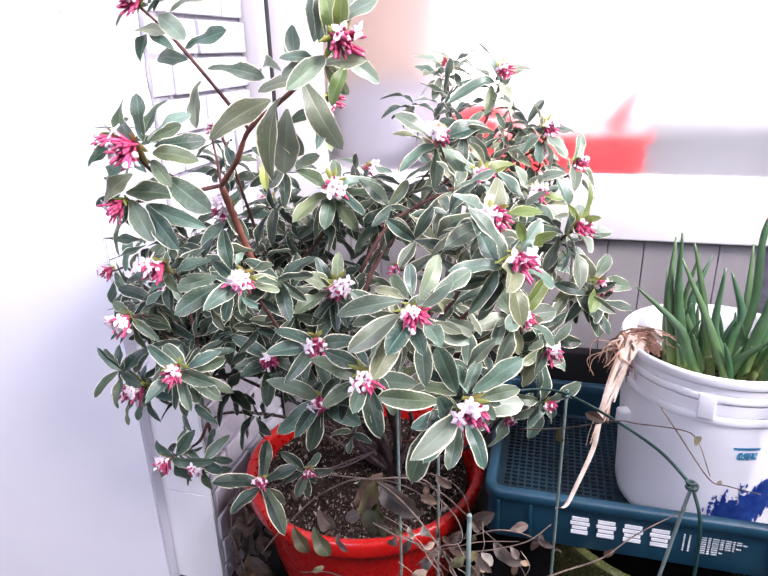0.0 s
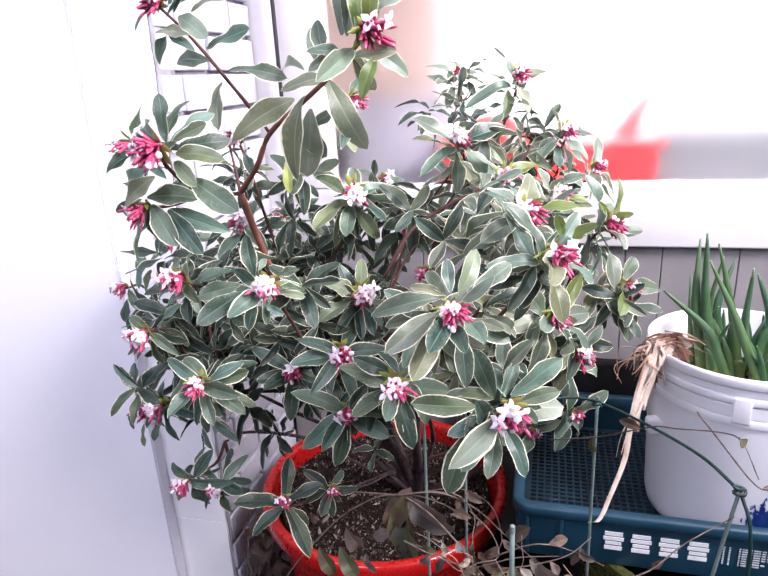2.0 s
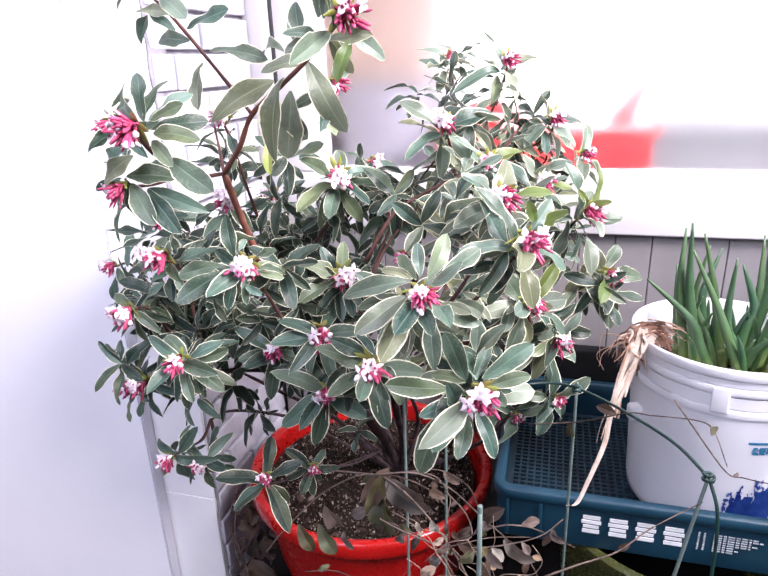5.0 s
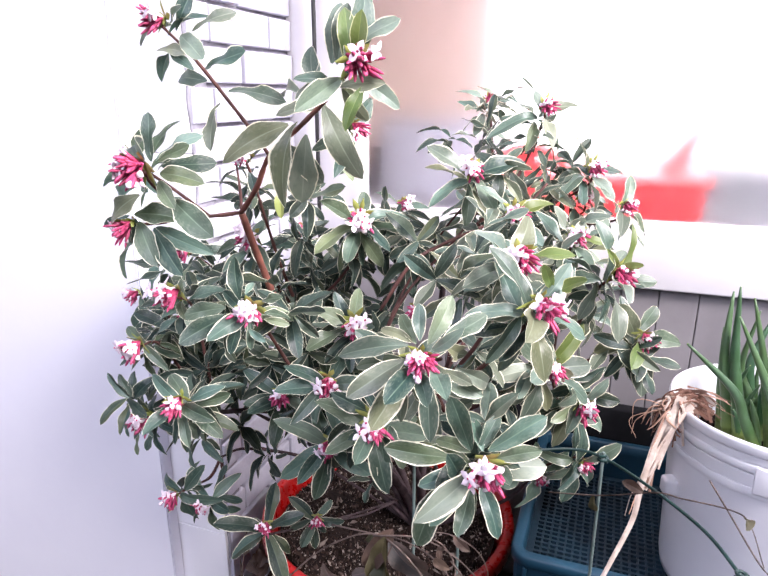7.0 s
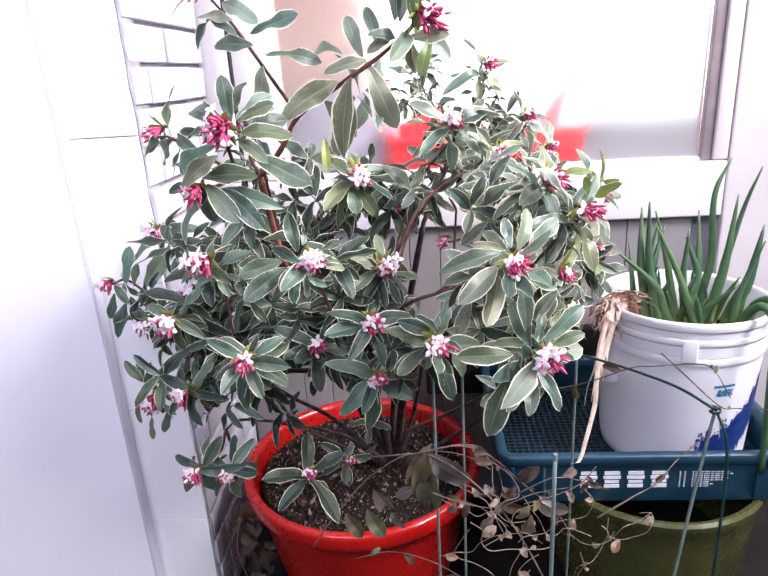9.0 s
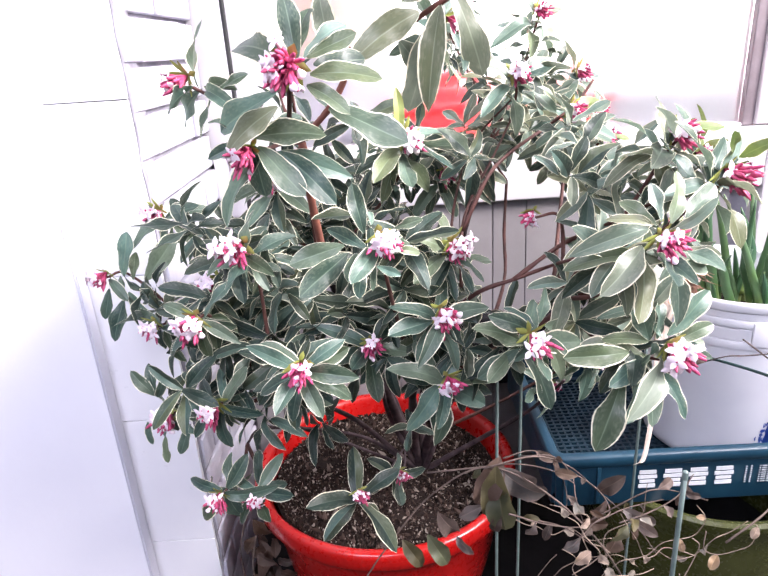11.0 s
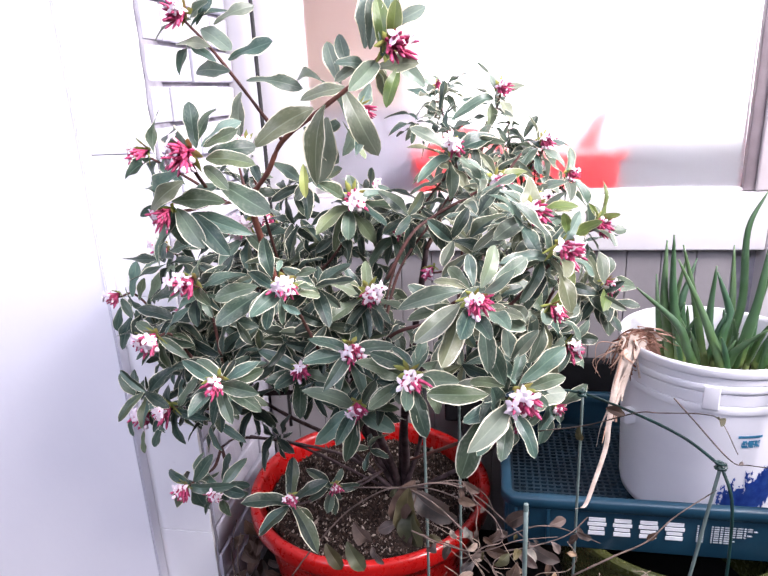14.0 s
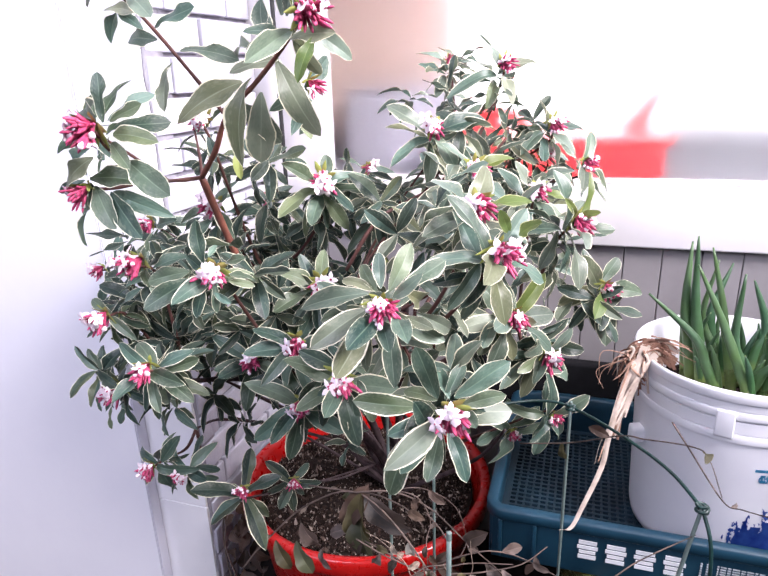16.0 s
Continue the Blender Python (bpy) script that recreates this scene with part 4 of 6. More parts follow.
# leaves of the foremost shoots, from stalk to tip
UPPER_TIP = [
    ((-0.387, 0.575, 1.166), (-0.434, 0.575, 1.167)),
    ((-0.364, 0.575, 1.16), (-0.329, 0.585, 1.183)),
    ((-0.37, 0.575, 1.14), (-0.401, 0.565, 1.15)),
    ((-0.366, 0.575, 1.126), (-0.392, 0.575, 1.143)),
    ((-0.352, 0.575, 1.116), (-0.397, 0.585, 1.121)),
    ((-0.353, 0.575, 1.127), (-0.303, 0.565, 1.14)),
    ((-0.382, 0.575, 1.161), (-0.362, 0.575, 1.195)),
    ((-0.378, 0.575, 1.157), (-0.341, 0.555, 1.135)),
    ((-0.389, 0.575, 1.166), (-0.36, 0.555, 1.18)),
]
UPPER_ARM = [
    ((-0.349, 0.589, 1.096), (-0.345, 0.55, 1.060)),
    ((-0.346, 0.6, 1.107), (-0.29, 0.6, 1.108)),
    ((-0.271, 0.582, 1.077), (-0.319, 0.539, 1.053)),
    ((-0.255, 0.571, 1.080), (-0.272, 0.529, 1.026)),
    ((-0.241, 0.6, 1.096), (-0.282, 0.58, 1.086)),
    ((-0.245, 0.6, 1.099), (-0.262, 0.61, 1.14)),
    ((-0.266, 0.6, 1.103), (-0.309, 0.62, 1.122)),
    ((-0.243, 0.6, 1.094), (-0.21, 0.6, 1.026)),
    ((-0.262, 0.6, 1.067), (-0.28, 0.62, 0.999)),
    ((-0.288, 0.6, 1.058), (-0.261, 0.63, 1.018)),
]
ARM_END = [
    ((-0.208, 0.545, 1.128), (-0.208, 0.565, 1.175)),
    ((-0.189, 0.545, 1.141), (-0.153, 0.535, 1.162)),
    ((-0.203, 0.545, 1.127), (-0.195, 0.545, 1.176)),
    ((-0.224, 0.545, 1.107), (-0.234, 0.555, 1.146)),
    ((-0.183, 0.545, 1.116), (-0.152, 0.545, 1.094)),
    ((-0.208, 0.545, 1.113), (-0.224, 0.525, 1.119)),
    ((-0.202, 0.545, 1.11), (-0.159, 0.515, 1.115)),
    ((-0.211, 0.545, 1.115), (-0.232, 0.535, 1.101)),
    ((-0.199, 0.545, 1.117), (-0.187, 0.555, 1.075)),
]
LEFT_HEAD = [
    ((-0.361, 0.497, 1.048), (-0.367, 0.507, 1.088)),
    ((-0.356, 0.497, 1.049), (-0.329, 0.517, 1.078)),
    ((-0.354, 0.497, 1.049), (-0.32, 0.497, 1.062)),
    ((-0.353, 0.497, 1.038), (-0.305, 0.487, 1.037)),
    ((-0.342, 0.497, 1.015), (-0.29, 0.477, 0.991)),
    ((-0.356, 0.497, 1.031), (-0.327, 0.477, 1.016)),
    ((-0.378, 0.497, 1.018), (-0.42, 0.487, 0.993)),
    ((-0.368, 0.497, 1.049), (-0.418, 0.527, 1.068)),
    ((-0.378, 0.497, 1.027), (-0.43, 0.517, 1.002)),
    ((-0.35, 0.497, 1.044), (-0.316, 0.527, 1.045)),
    ((-0.36, 0.497, 1.053), (-0.355, 0.527, 1.085)),
]
LEFT_UNDER = [
    ((-0.382, 0.515, 0.984), (-0.343, 0.495, 0.95)),
    ((-0.399, 0.515, 0.989), (-0.366, 0.495, 0.955)),
    ((-0.403, 0.515, 0.996), (-0.349, 0.515, 0.998)),
    ((-0.409, 0.515, 0.994), (-0.434, 0.505, 0.984)),
    ((-0.406, 0.515, 0.999), (-0.438, 0.535, 1.013)),
    ((-0.403, 0.515, 0.992), (-0.4, 0.525, 0.95)),
    ((-0.392, 0.515, 1.001), (-0.369, 0.545, 1.006)),
]
BIG_ROSETTE = [
    ((-0.117, 0.478, 0.918), (-0.164, 0.478, 0.921)),
    ((-0.12, 0.478, 0.905), (-0.155, 0.463, 0.886)),
    ((-0.119, 0.478, 0.896), (-0.133, 0.448, 0.862)),
    ((-0.101, 0.478, 0.895), (-0.091, 0.443, 0.858)),
    ((-0.109, 0.478, 0.897), (-0.091, 0.438, 0.887)),
    ((-0.096, 0.478, 0.901), (-0.079, 0.433, 0.902)),
    ((-0.089, 0.478, 0.901), (-0.065, 0.458, 0.898)),
    ((-0.079, 0.478, 0.905), (-0.045, 0.478, 0.882)),
    ((-0.091, 0.478, 0.924), (-0.062, 0.483, 0.942)),
    ((-0.101, 0.478, 0.921), (-0.086, 0.488, 0.955)),
    ((-0.108, 0.478, 0.923), (-0.113, 0.493, 0.948)),
    ((-0.114, 0.478, 0.921), (-0.143, 0.498, 0.931)),
    ((-0.098, 0.478, 0.917), (-0.077, 0.448, 0.934)),
    ((-0.089, 0.478, 0.922), (-0.074, 0.508, 0.895)),
    ((-0.111, 0.478, 0.92), (-0.132, 0.508, 0.936)),
]
LOW_ROSETTE = [
    ((-0.078, 0.545, 0.794), (-0.098, 0.555, 0.843)),
    ((-0.071, 0.545, 0.794), (-0.06, 0.565, 0.821)),
    ((-0.062, 0.545, 0.797), (-0.018, 0.545, 0.83)),
    ((-0.056, 0.545, 0.79), (-0.018, 0.535, 0.803)),
    ((-0.056, 0.545, 0.781), (-0.036, 0.505, 0.79)),
    ((-0.068, 0.545, 0.763), (-0.043, 0.51, 0.726)),
    ((-0.076, 0.545, 0.758), (-0.078, 0.515, 0.724)),
    ((-0.084, 0.545, 0.76), (-0.101, 0.515, 0.734)),
    ((-0.098, 0.545, 0.758), (-0.127, 0.535, 0.694)),
    ((-0.084, 0.545, 0.774), (-0.117, 0.535, 0.762)),
    ((-0.095, 0.545, 0.782), (-0.154, 0.555, 0.789)),
    ((-0.078, 0.545, 0.792), (-0.115, 0.575, 0.795)),
    ((-0.067, 0.545, 0.795), (-0.083, 0.575, 0.815)),
    ((-0.089, 0.545, 0.766), (-0.086, 0.505, 0.804)),
]
MID_SHOOT = [
    ((-0.18, 0.565, 0.8), (-0.219, 0.565, 0.828)),
    ((-0.172, 0.565, 0.807), (-0.164, 0.575, 0.839)),
    ((-0.182, 0.565, 0.789), (-0.197, 0.545, 0.782)),
    ((-0.173, 0.565, 0.773), (-0.161, 0.545, 0.726)),
    ((-0.162, 0.565, 0.785), (-0.145, 0.555, 0.745)),
    ((-0.165, 0.565, 0.791), (-0.148, 0.535, 0.784)),
    ((-0.19, 0.565, 0.782), (-0.234, 0.585, 0.751)),
    ((-0.177, 0.565, 0.803), (-0.201, 0.595, 0.823)),
    ((-0.167, 0.565, 0.804), (-0.142, 0.585, 0.787)),
]
LEFT_MID = [
    ((-0.327, 0.565, 0.903), (-0.337, 0.575, 0.949)),
    ((-0.343, 0.565, 0.885), (-0.387, 0.555, 0.857)),
    ((-0.334, 0.565, 0.885), (-0.343, 0.535, 0.87)),
    ((-0.318, 0.565, 0.872), (-0.296, 0.545, 0.864)),
    ((-0.3, 0.565, 0.886), (-0.275, 0.565, 0.879)),
    ((-0.301, 0.565, 0.905), (-0.275, 0.545, 0.915)),
    ((-0.32, 0.565, 0.91), (-0.322, 0.585, 0.919)),
    ((-0.345, 0.565, 0.893), (-0.397, 0.585, 0.879)),
    ((-0.33, 0.565, 0.878), (-0.336, 0.555, 0.845)),
    ((-0.299, 0.565, 0.893), (-0.28, 0.585, 0.88)),
]
LEFT_END = [
    ((-0.649, 0.795, 0.8), (-0.636, 0.805, 0.859)),
    ((-0.638, 0.795, 0.794), (-0.633, 0.81, 0.83)),
    ((-0.671, 0.795, 0.784), (-0.682, 0.785, 0.741)),
    ((-0.655, 0.795, 0.768), (-0.675, 0.78, 0.712)),
    ((-0.647, 0.795, 0.778), (-0.621, 0.775, 0.741)),
    ((-0.623, 0.795, 0.792), (-0.57, 0.795, 0.85)),
    ((-0.669, 0.795, 0.797), (-0.638, 0.77, 0.776)),
    ((-0.629, 0.795, 0.777), (-0.603, 0.795, 0.765)),
    ((-0.607, 0.795, 0.792), (-0.592, 0.805, 0.825)),
]
LEFT_FOOT = [
    ((-0.585, 0.668, 0.695), (-0.611, 0.668, 0.729)),
    ((-0.584, 0.668, 0.698), (-0.591, 0.678, 0.734)),
    ((-0.601, 0.668, 0.661), (-0.6, 0.658, 0.632)),
    ((-0.584, 0.668, 0.64), (-0.583, 0.658, 0.606)),
    ((-0.552, 0.668, 0.655), (-0.567, 0.658, 0.616)),
    ((-0.57, 0.668, 0.721), (-0.584, 0.668, 0.687)),
]
rnd = random.Random(23)
for group, lean in ((UPPER_TIP, 0), (UPPER_ARM, 0), (ARM_END, 0.4), (LEFT_HEAD, 0), (LEFT_UNDER, 0), (BIG_ROSETTE, 0.55), (LOW_ROSETTE, 0.5), (MID_SHOOT, 0.5), (LEFT_MID, 0.5), (LEFT_END, 0), (LEFT_FOOT, 0)):
    for b, t in group:
        b, t = Vector(b), Vector(t)
        t.y += lean * (t.x - b.x)
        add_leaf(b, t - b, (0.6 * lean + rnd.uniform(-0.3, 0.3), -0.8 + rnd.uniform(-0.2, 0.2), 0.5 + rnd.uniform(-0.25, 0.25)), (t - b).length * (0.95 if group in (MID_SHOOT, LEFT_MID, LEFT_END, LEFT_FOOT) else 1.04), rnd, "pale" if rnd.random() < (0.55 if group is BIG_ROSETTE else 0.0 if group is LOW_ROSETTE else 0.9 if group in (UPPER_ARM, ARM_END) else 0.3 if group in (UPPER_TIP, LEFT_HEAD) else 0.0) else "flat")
# young bright leaves and one yellowed leaf
for b, t, kind in (((-0.186, 0.540, 1.118), (-0.194, 0.535, 1.170), "young"), ((-0.182, 0.538, 1.122), (-0.176, 0.525, 1.165), "young"), ((-0.176, 0.535, 1.11), (-0.185, 0.515, 1.078), "young"), ((-0.292, 0.60, 1.02), (-0.290, 0.59, 0.985), "yellow"), ((-0.012, 0.56, 0.950), (0.006, 0.535, 0.966), "young"), ((-0.02, 0.56, 0.95), (-0.024, 0.545, 0.974), "young"), ((0.03, 0.72, 0.932), (0.026, 0.70, 0.952), "young"), ((0.035, 0.72, 0.93), (0.054, 0.70, 0.940), "young")):
    b, t = Vector(b), Vector(t)
    add_leaf(b, t - b, (0.1, -0.8, 0.5), (t - b).length, rnd, kind)

# the stems that show where the crown is thin
branch([(-0.262, 0.70, 0.745), (-0.215, 0.675, 0.795), (-0.175, 0.668, 0.812), (-0.14, 0.665, 0.825), (-0.146, 0.57, 0.865), (-0.125, 0.495, 0.902)], 0.0027, 0.0016, BARK)
branch([(-0.175, 0.668, 0.812), (-0.12, 0.68, 0.845), (-0.08, 0.66, 0.87), (-0.03, 0.60, 0.92)], 0.0027, 0.0017, BARK)
branch([(-0.20, 0.725, 0.70), (-0.150, 0.85, 0.74), (-0.143, 0.89, 0.80), (-0.137, 0.907, 0.868)], 0.0027, 0.0020, BARK)
branch([(-0.137, 0.907, 0.868), (-0.155, 0.925, 0.90), (-0.16, 0.93, 0.915)], 0.0022, 0.0014)
branch([(-0.229, 0.686, 0.80), (-0.215, 0.76, 0.86), (-0.17, 0.82, 0.92), (-0.135, 0.86, 0.97)], 0.0022, 0.0015, BARK)
branch([(-0.24, 0.70, 0.78), (-0.225, 0.79, 0.86), (-0.19, 0.86, 0.93), (-0.144, 0.84, 0.985)], 0.0019, 0.0013, BARK)


branch([(-0.225, 0.70, 0.86), (-0.194, 0.72, 0.914), (-0.162, 0.75, 0.935), (-0.116, 0.78, 0.956), (-0.077, 0.80, 0.978), (-0.055, 0.81, 1.003)], 0.0024, 0.0015, BARK)
# leafy inner shoots that fill the crown
rnd = random.Random(41)
for tips, node in GROUPS:
    if not node or tips is LOW_RIGHT or tips is LOW_LEFT:
        continue
    for tip, way, *_ in tips:
        for f in (0.45, 0.66, 0.88):
            c = Vector(node).lerp(Vector(tip), f) + Vector([rnd.uniform(-0.025, 0.025) for _ in range(3)]) + Vector((0, 0.02, 0))
            w = Vector(way) + Vector([rnd.uniform(-0.6, 0.6) for _ in range(3)])
            if not open_space(c) and not (c.x > -0.13 and c.z > 0.87 and f < 0.7):
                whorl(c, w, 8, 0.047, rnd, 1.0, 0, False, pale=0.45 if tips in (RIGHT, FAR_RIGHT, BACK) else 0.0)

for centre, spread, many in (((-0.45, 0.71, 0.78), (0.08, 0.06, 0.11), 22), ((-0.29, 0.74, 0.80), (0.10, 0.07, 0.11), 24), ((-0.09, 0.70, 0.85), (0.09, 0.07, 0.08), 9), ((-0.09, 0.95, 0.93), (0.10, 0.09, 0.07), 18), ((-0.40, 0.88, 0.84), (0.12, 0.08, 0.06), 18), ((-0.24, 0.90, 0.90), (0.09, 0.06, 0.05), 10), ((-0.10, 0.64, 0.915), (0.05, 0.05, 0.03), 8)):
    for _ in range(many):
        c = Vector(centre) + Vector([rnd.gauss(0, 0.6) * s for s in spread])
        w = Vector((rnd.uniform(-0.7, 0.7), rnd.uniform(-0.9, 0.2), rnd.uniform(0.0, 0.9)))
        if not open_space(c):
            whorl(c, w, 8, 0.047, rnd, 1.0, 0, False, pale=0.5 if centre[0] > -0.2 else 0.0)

# low sprouts out of the soil
for tip, way, count, ln, op, sz in (((-0.355, 0.624, 0.573), (-0.1, -0.5, 0.72), 7, 0.060, 0.1, 0.95), ((-0.306, 0.673, 0.559), (0.2, -0.7, 0.5), 7, 0.044, 0.1, 0.9), ((-0.290, 0.825, 0.535), (0.0, -0.5, 0.8), 6, 0.036, None, 0)):
    num += 1
    if op is None:
        whorl(tip, way, count, ln, random.Random(num))
    else:
        shoot(tip, way, count, ln, op, sz, 0, num)
    t, w = Vector(tip), Vector(way).normalized()
    branch([(-0.30, 0.985, 0.38), Vector((-0.30, 0.985, 0.38)).lerp(t, 0.5) + Vector((0, 0, -0.01)), t - w * 0.02, t - w * 0.004], 0.0020, 0.0012, OLD_BARK)

# leaf masses too dense to pick apart, shade and light put into their colours
shapes = [leaf_points(*s, seed=k) for k, s in enumerate(LEAF_SHAPES)]
for poses, material, label in ((REST, LEAF_SHADED_REST, ""), (PALE_REST, LEAF_LIT_REST, "paler inner leaves, light on them put into the colour")):
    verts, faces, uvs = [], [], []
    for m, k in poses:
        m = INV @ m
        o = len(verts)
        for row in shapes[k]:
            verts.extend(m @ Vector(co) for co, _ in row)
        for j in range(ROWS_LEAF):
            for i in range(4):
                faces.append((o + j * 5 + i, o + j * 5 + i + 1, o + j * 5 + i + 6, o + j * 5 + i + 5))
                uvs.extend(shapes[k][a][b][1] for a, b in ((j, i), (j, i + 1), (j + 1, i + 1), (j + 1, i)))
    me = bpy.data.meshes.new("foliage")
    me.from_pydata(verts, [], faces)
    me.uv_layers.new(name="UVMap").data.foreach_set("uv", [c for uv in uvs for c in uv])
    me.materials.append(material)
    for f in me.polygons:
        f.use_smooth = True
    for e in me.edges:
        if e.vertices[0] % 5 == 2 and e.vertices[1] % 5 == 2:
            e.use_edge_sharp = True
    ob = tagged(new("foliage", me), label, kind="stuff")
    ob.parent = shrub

# ---- blue crate ----
crate = empty("plastic_crate", (0.186, 1.05, 0.339), "shallow blue plastic crate with a slotted floor and white print", "crate")
CX, CY, CH = 0.26, 0.20, 0.097      # half length, half depth, height
for sx, sy in ((0, -1), (0, 1), (1, 0), (-1, 0)):
    if sy:
        part("side", box((-CX + 0.012, sy * (CY - 0.011) - 0.004, 0.0), (CX - 0.012, sy * (CY - 0.011) + 0.004, CH - 0.004), 0.0015), BLUE, crate)
    else:
        part("side", box((sx * (CX - 0.011) - 0.004, -CY + 0.016, 0.0), (sx * (CX - 0.011) + 0.004, CY - 0.016, CH - 0.004), 0.0015), BLUE, crate)


def rounded_loop(hx, hy, r, z, n=6):
    pts = []
    for cx, cy, a0 in ((hx - r, hy - r, 0), (-hx + r, hy - r, 90), (-hx + r, -hy + r, 180), (hx - r, -hy + r, 270)):
        pts += [(cx + r * math.cos(radians(a0 + 90 * k / n)), cy + r * math.sin(radians(a0 + 90 * k / n)), z) for k in range(n + 1)]
    return pts


bm = bmesh.new()
loops = [rounded_loop(CX - d, CY - d, 0.03 - min(d, 0.02), z) for d, z in ((0.016, CH - 0.020), (0.004, CH - 0.022), (0.0, CH - 0.018), (0.0, CH - 0.003), (0.003, CH), (0.015, CH), (0.018, CH - 0.003), (0.018, CH - 0.020))]
rings = [[bm.verts.new(p) for p in lp] for lp in loops]
for a, b in zip(rings, rings[1:]):
    for k in range(len(a)):
        bm.faces.new((a[k], a[(k + 1) % len(a)], b[(k + 1) % len(a)], b[k]))
bmesh.ops.recalc_face_normals(bm, faces=list(bm.faces))
part("rim", bm, BLUE, crate, "rounded blue rim")
bars = []
nx, ny = 36, 30
for i in range(nx + 1):
    x = -0.235 + 0.47 * i / nx
    bars.append(box((x - 0.0019, -0.175, 0.012), (x + 0.0019, 0.175, 0.018)))
for j in range(ny + 1):
    y = -0.175 + 0.35 * j / ny
    bars.append(box((-0.236, y - 0.0024, 0.0115), (0.236, y + 0.0024, 0.0185)))
bars += [box((-0.25, -0.19, 0.0105), (0.25, -0.172, 0.0195)), box((-0.25, 0.172, 0.0105), (0.25, 0.19, 0.0195)), box((-0.25, -0.19, 0.0105), (-0.233, 0.19, 0.0195)), box((0.233, -0.19, 0.0105), (0.25, 0.19, 0.0195))]
tagged(part("slotted_floor", join(*bars), CRATE_FLOOR, crate, "slotted blue floor grid", smooth=False), kind="stuff")
# Black sheet stands for the shade seen through the floor's slots.
part("base_skirt", box((-0.245, -0.185, 0.0005), (0.245, 0.185, 0.004)), BLACK, crate, smooth=False)
for x in (-0.235, -0.182, 0.182, 0.235):
    part("rib", box((x - 0.003, -CY + 0.001, 0.006), (x + 0.003, -CY + 0.008, CH - 0.021), 0.001), BLUE, crate)


def mark(lo, hi, material=PRINT_WHITE, name="printed_mark", parent=crate, y=-CY + 0.0062):
    """A printed stroke on the crate's front."""
    return part(name, box((lo[0], y - 0.0012, lo[1]), (hi[0], y + 0.0004, hi[1])), material, parent, smooth=False)


# white printed bars
for k in range(4):
    x0, w, z0, h = -0.118 + 0.0405 * k, 0.030, 0.030, 0.033
    for a, b, c, d in ((0.06, 0.80, 0.94, 1.0), (0.0, 0.54, 1.0, 0.72), (0.10, 0.29, 0.90, 0.45), (0.06, 0.0, 0.94, 0.20)):
        mark((x0 + w * a, z0 + h * b), (x0 + w * c, z0 + h * d))
# small print
for c in range(2):
    for k in range(8):
        mark((0.052 + 0.0080 * c, 0.030 + 0.0042 * k), (0.0546 + 0.0080 * c, 0.0318 + 0.0042 * k), PRINT_FINE)
for k in range(8):
    x = 0.074
    for w in (0.002, 0.007, 0.004, 0.009, 0.005, 0.008, 0.003, 0.007, 0.005)[:(4, 5, 4, 7, 8, 7, 9, 8)[k]]:
        mark((x, 0.030 + 0.0042 * k), (x + w, 0.0316 + 0.0042 * k), PRINT_FINE)
        x += w + 0.0022

# ---- white bucket with spring onions ----
BX, BY = 0.282, 1.025
bucket = empty("bucket", (BX, BY, 0.359), "white plastic bucket smeared with blue paint, planted with spring onions", "bucket")
part("body", lathe([(0.0, 0.004), (0.122, 0.0), (0.128, 0.004), (0.131, 0.02), (0.140, 0.215), (0.1403, 0.2275), (0.1434, 0.2280), (0.1440, 0.231), (0.1440, 0.2400), (0.1434, 0.2415), (0.1416, 0.2420), (0.1436, 0.2432), (0.1440, 0.2615), (0.1424, 0.2625), (0.1450, 0.2637), (0.1460, 0.2665), (0.1460, 0.2750), (0.1452, 0.2765), (0.1434, 0.2772), (0.1452, 0.2785), (0.1456, 0.2890), (0.1440, 0.2898), (0.1482, 0.2912), (0.1494, 0.294), (0.1496, 0.302), (0.1488, 0.306), (0.1465, 0.3075), (0.1440, 0.306), (0.141, 0.30), (0.138, 0.23), (0.136, 0.17)], sides=96), BUCKET, bucket)
for a in (150, 255, 330):
    r = radians(a)
    lug = box((-0.012, -0.003, 0.236), (0.012, 0.004, 0.276), 0.002)
    bmesh.ops.transform(lug, matrix=Matrix.Rotation(r - math.pi / 2, 4, 'Z') @ Matrix.Translation((0, 0.1445, 0)), verts=lug.verts)
    part("lug", lug, BUCKET, bucket)
ear = box((-0.011, -0.006, 0.156), (0.011, 0.016, 0.184), 0.007, 4)
bmesh.ops.transform(ear, matrix=Matrix.Rotation(radians(200) - math.pi / 2, 4, 'Z') @ Matrix.Translation((0, 0.140, 0)), verts=ear.verts)
part("handle_ear", ear, BUCKET, bucket)


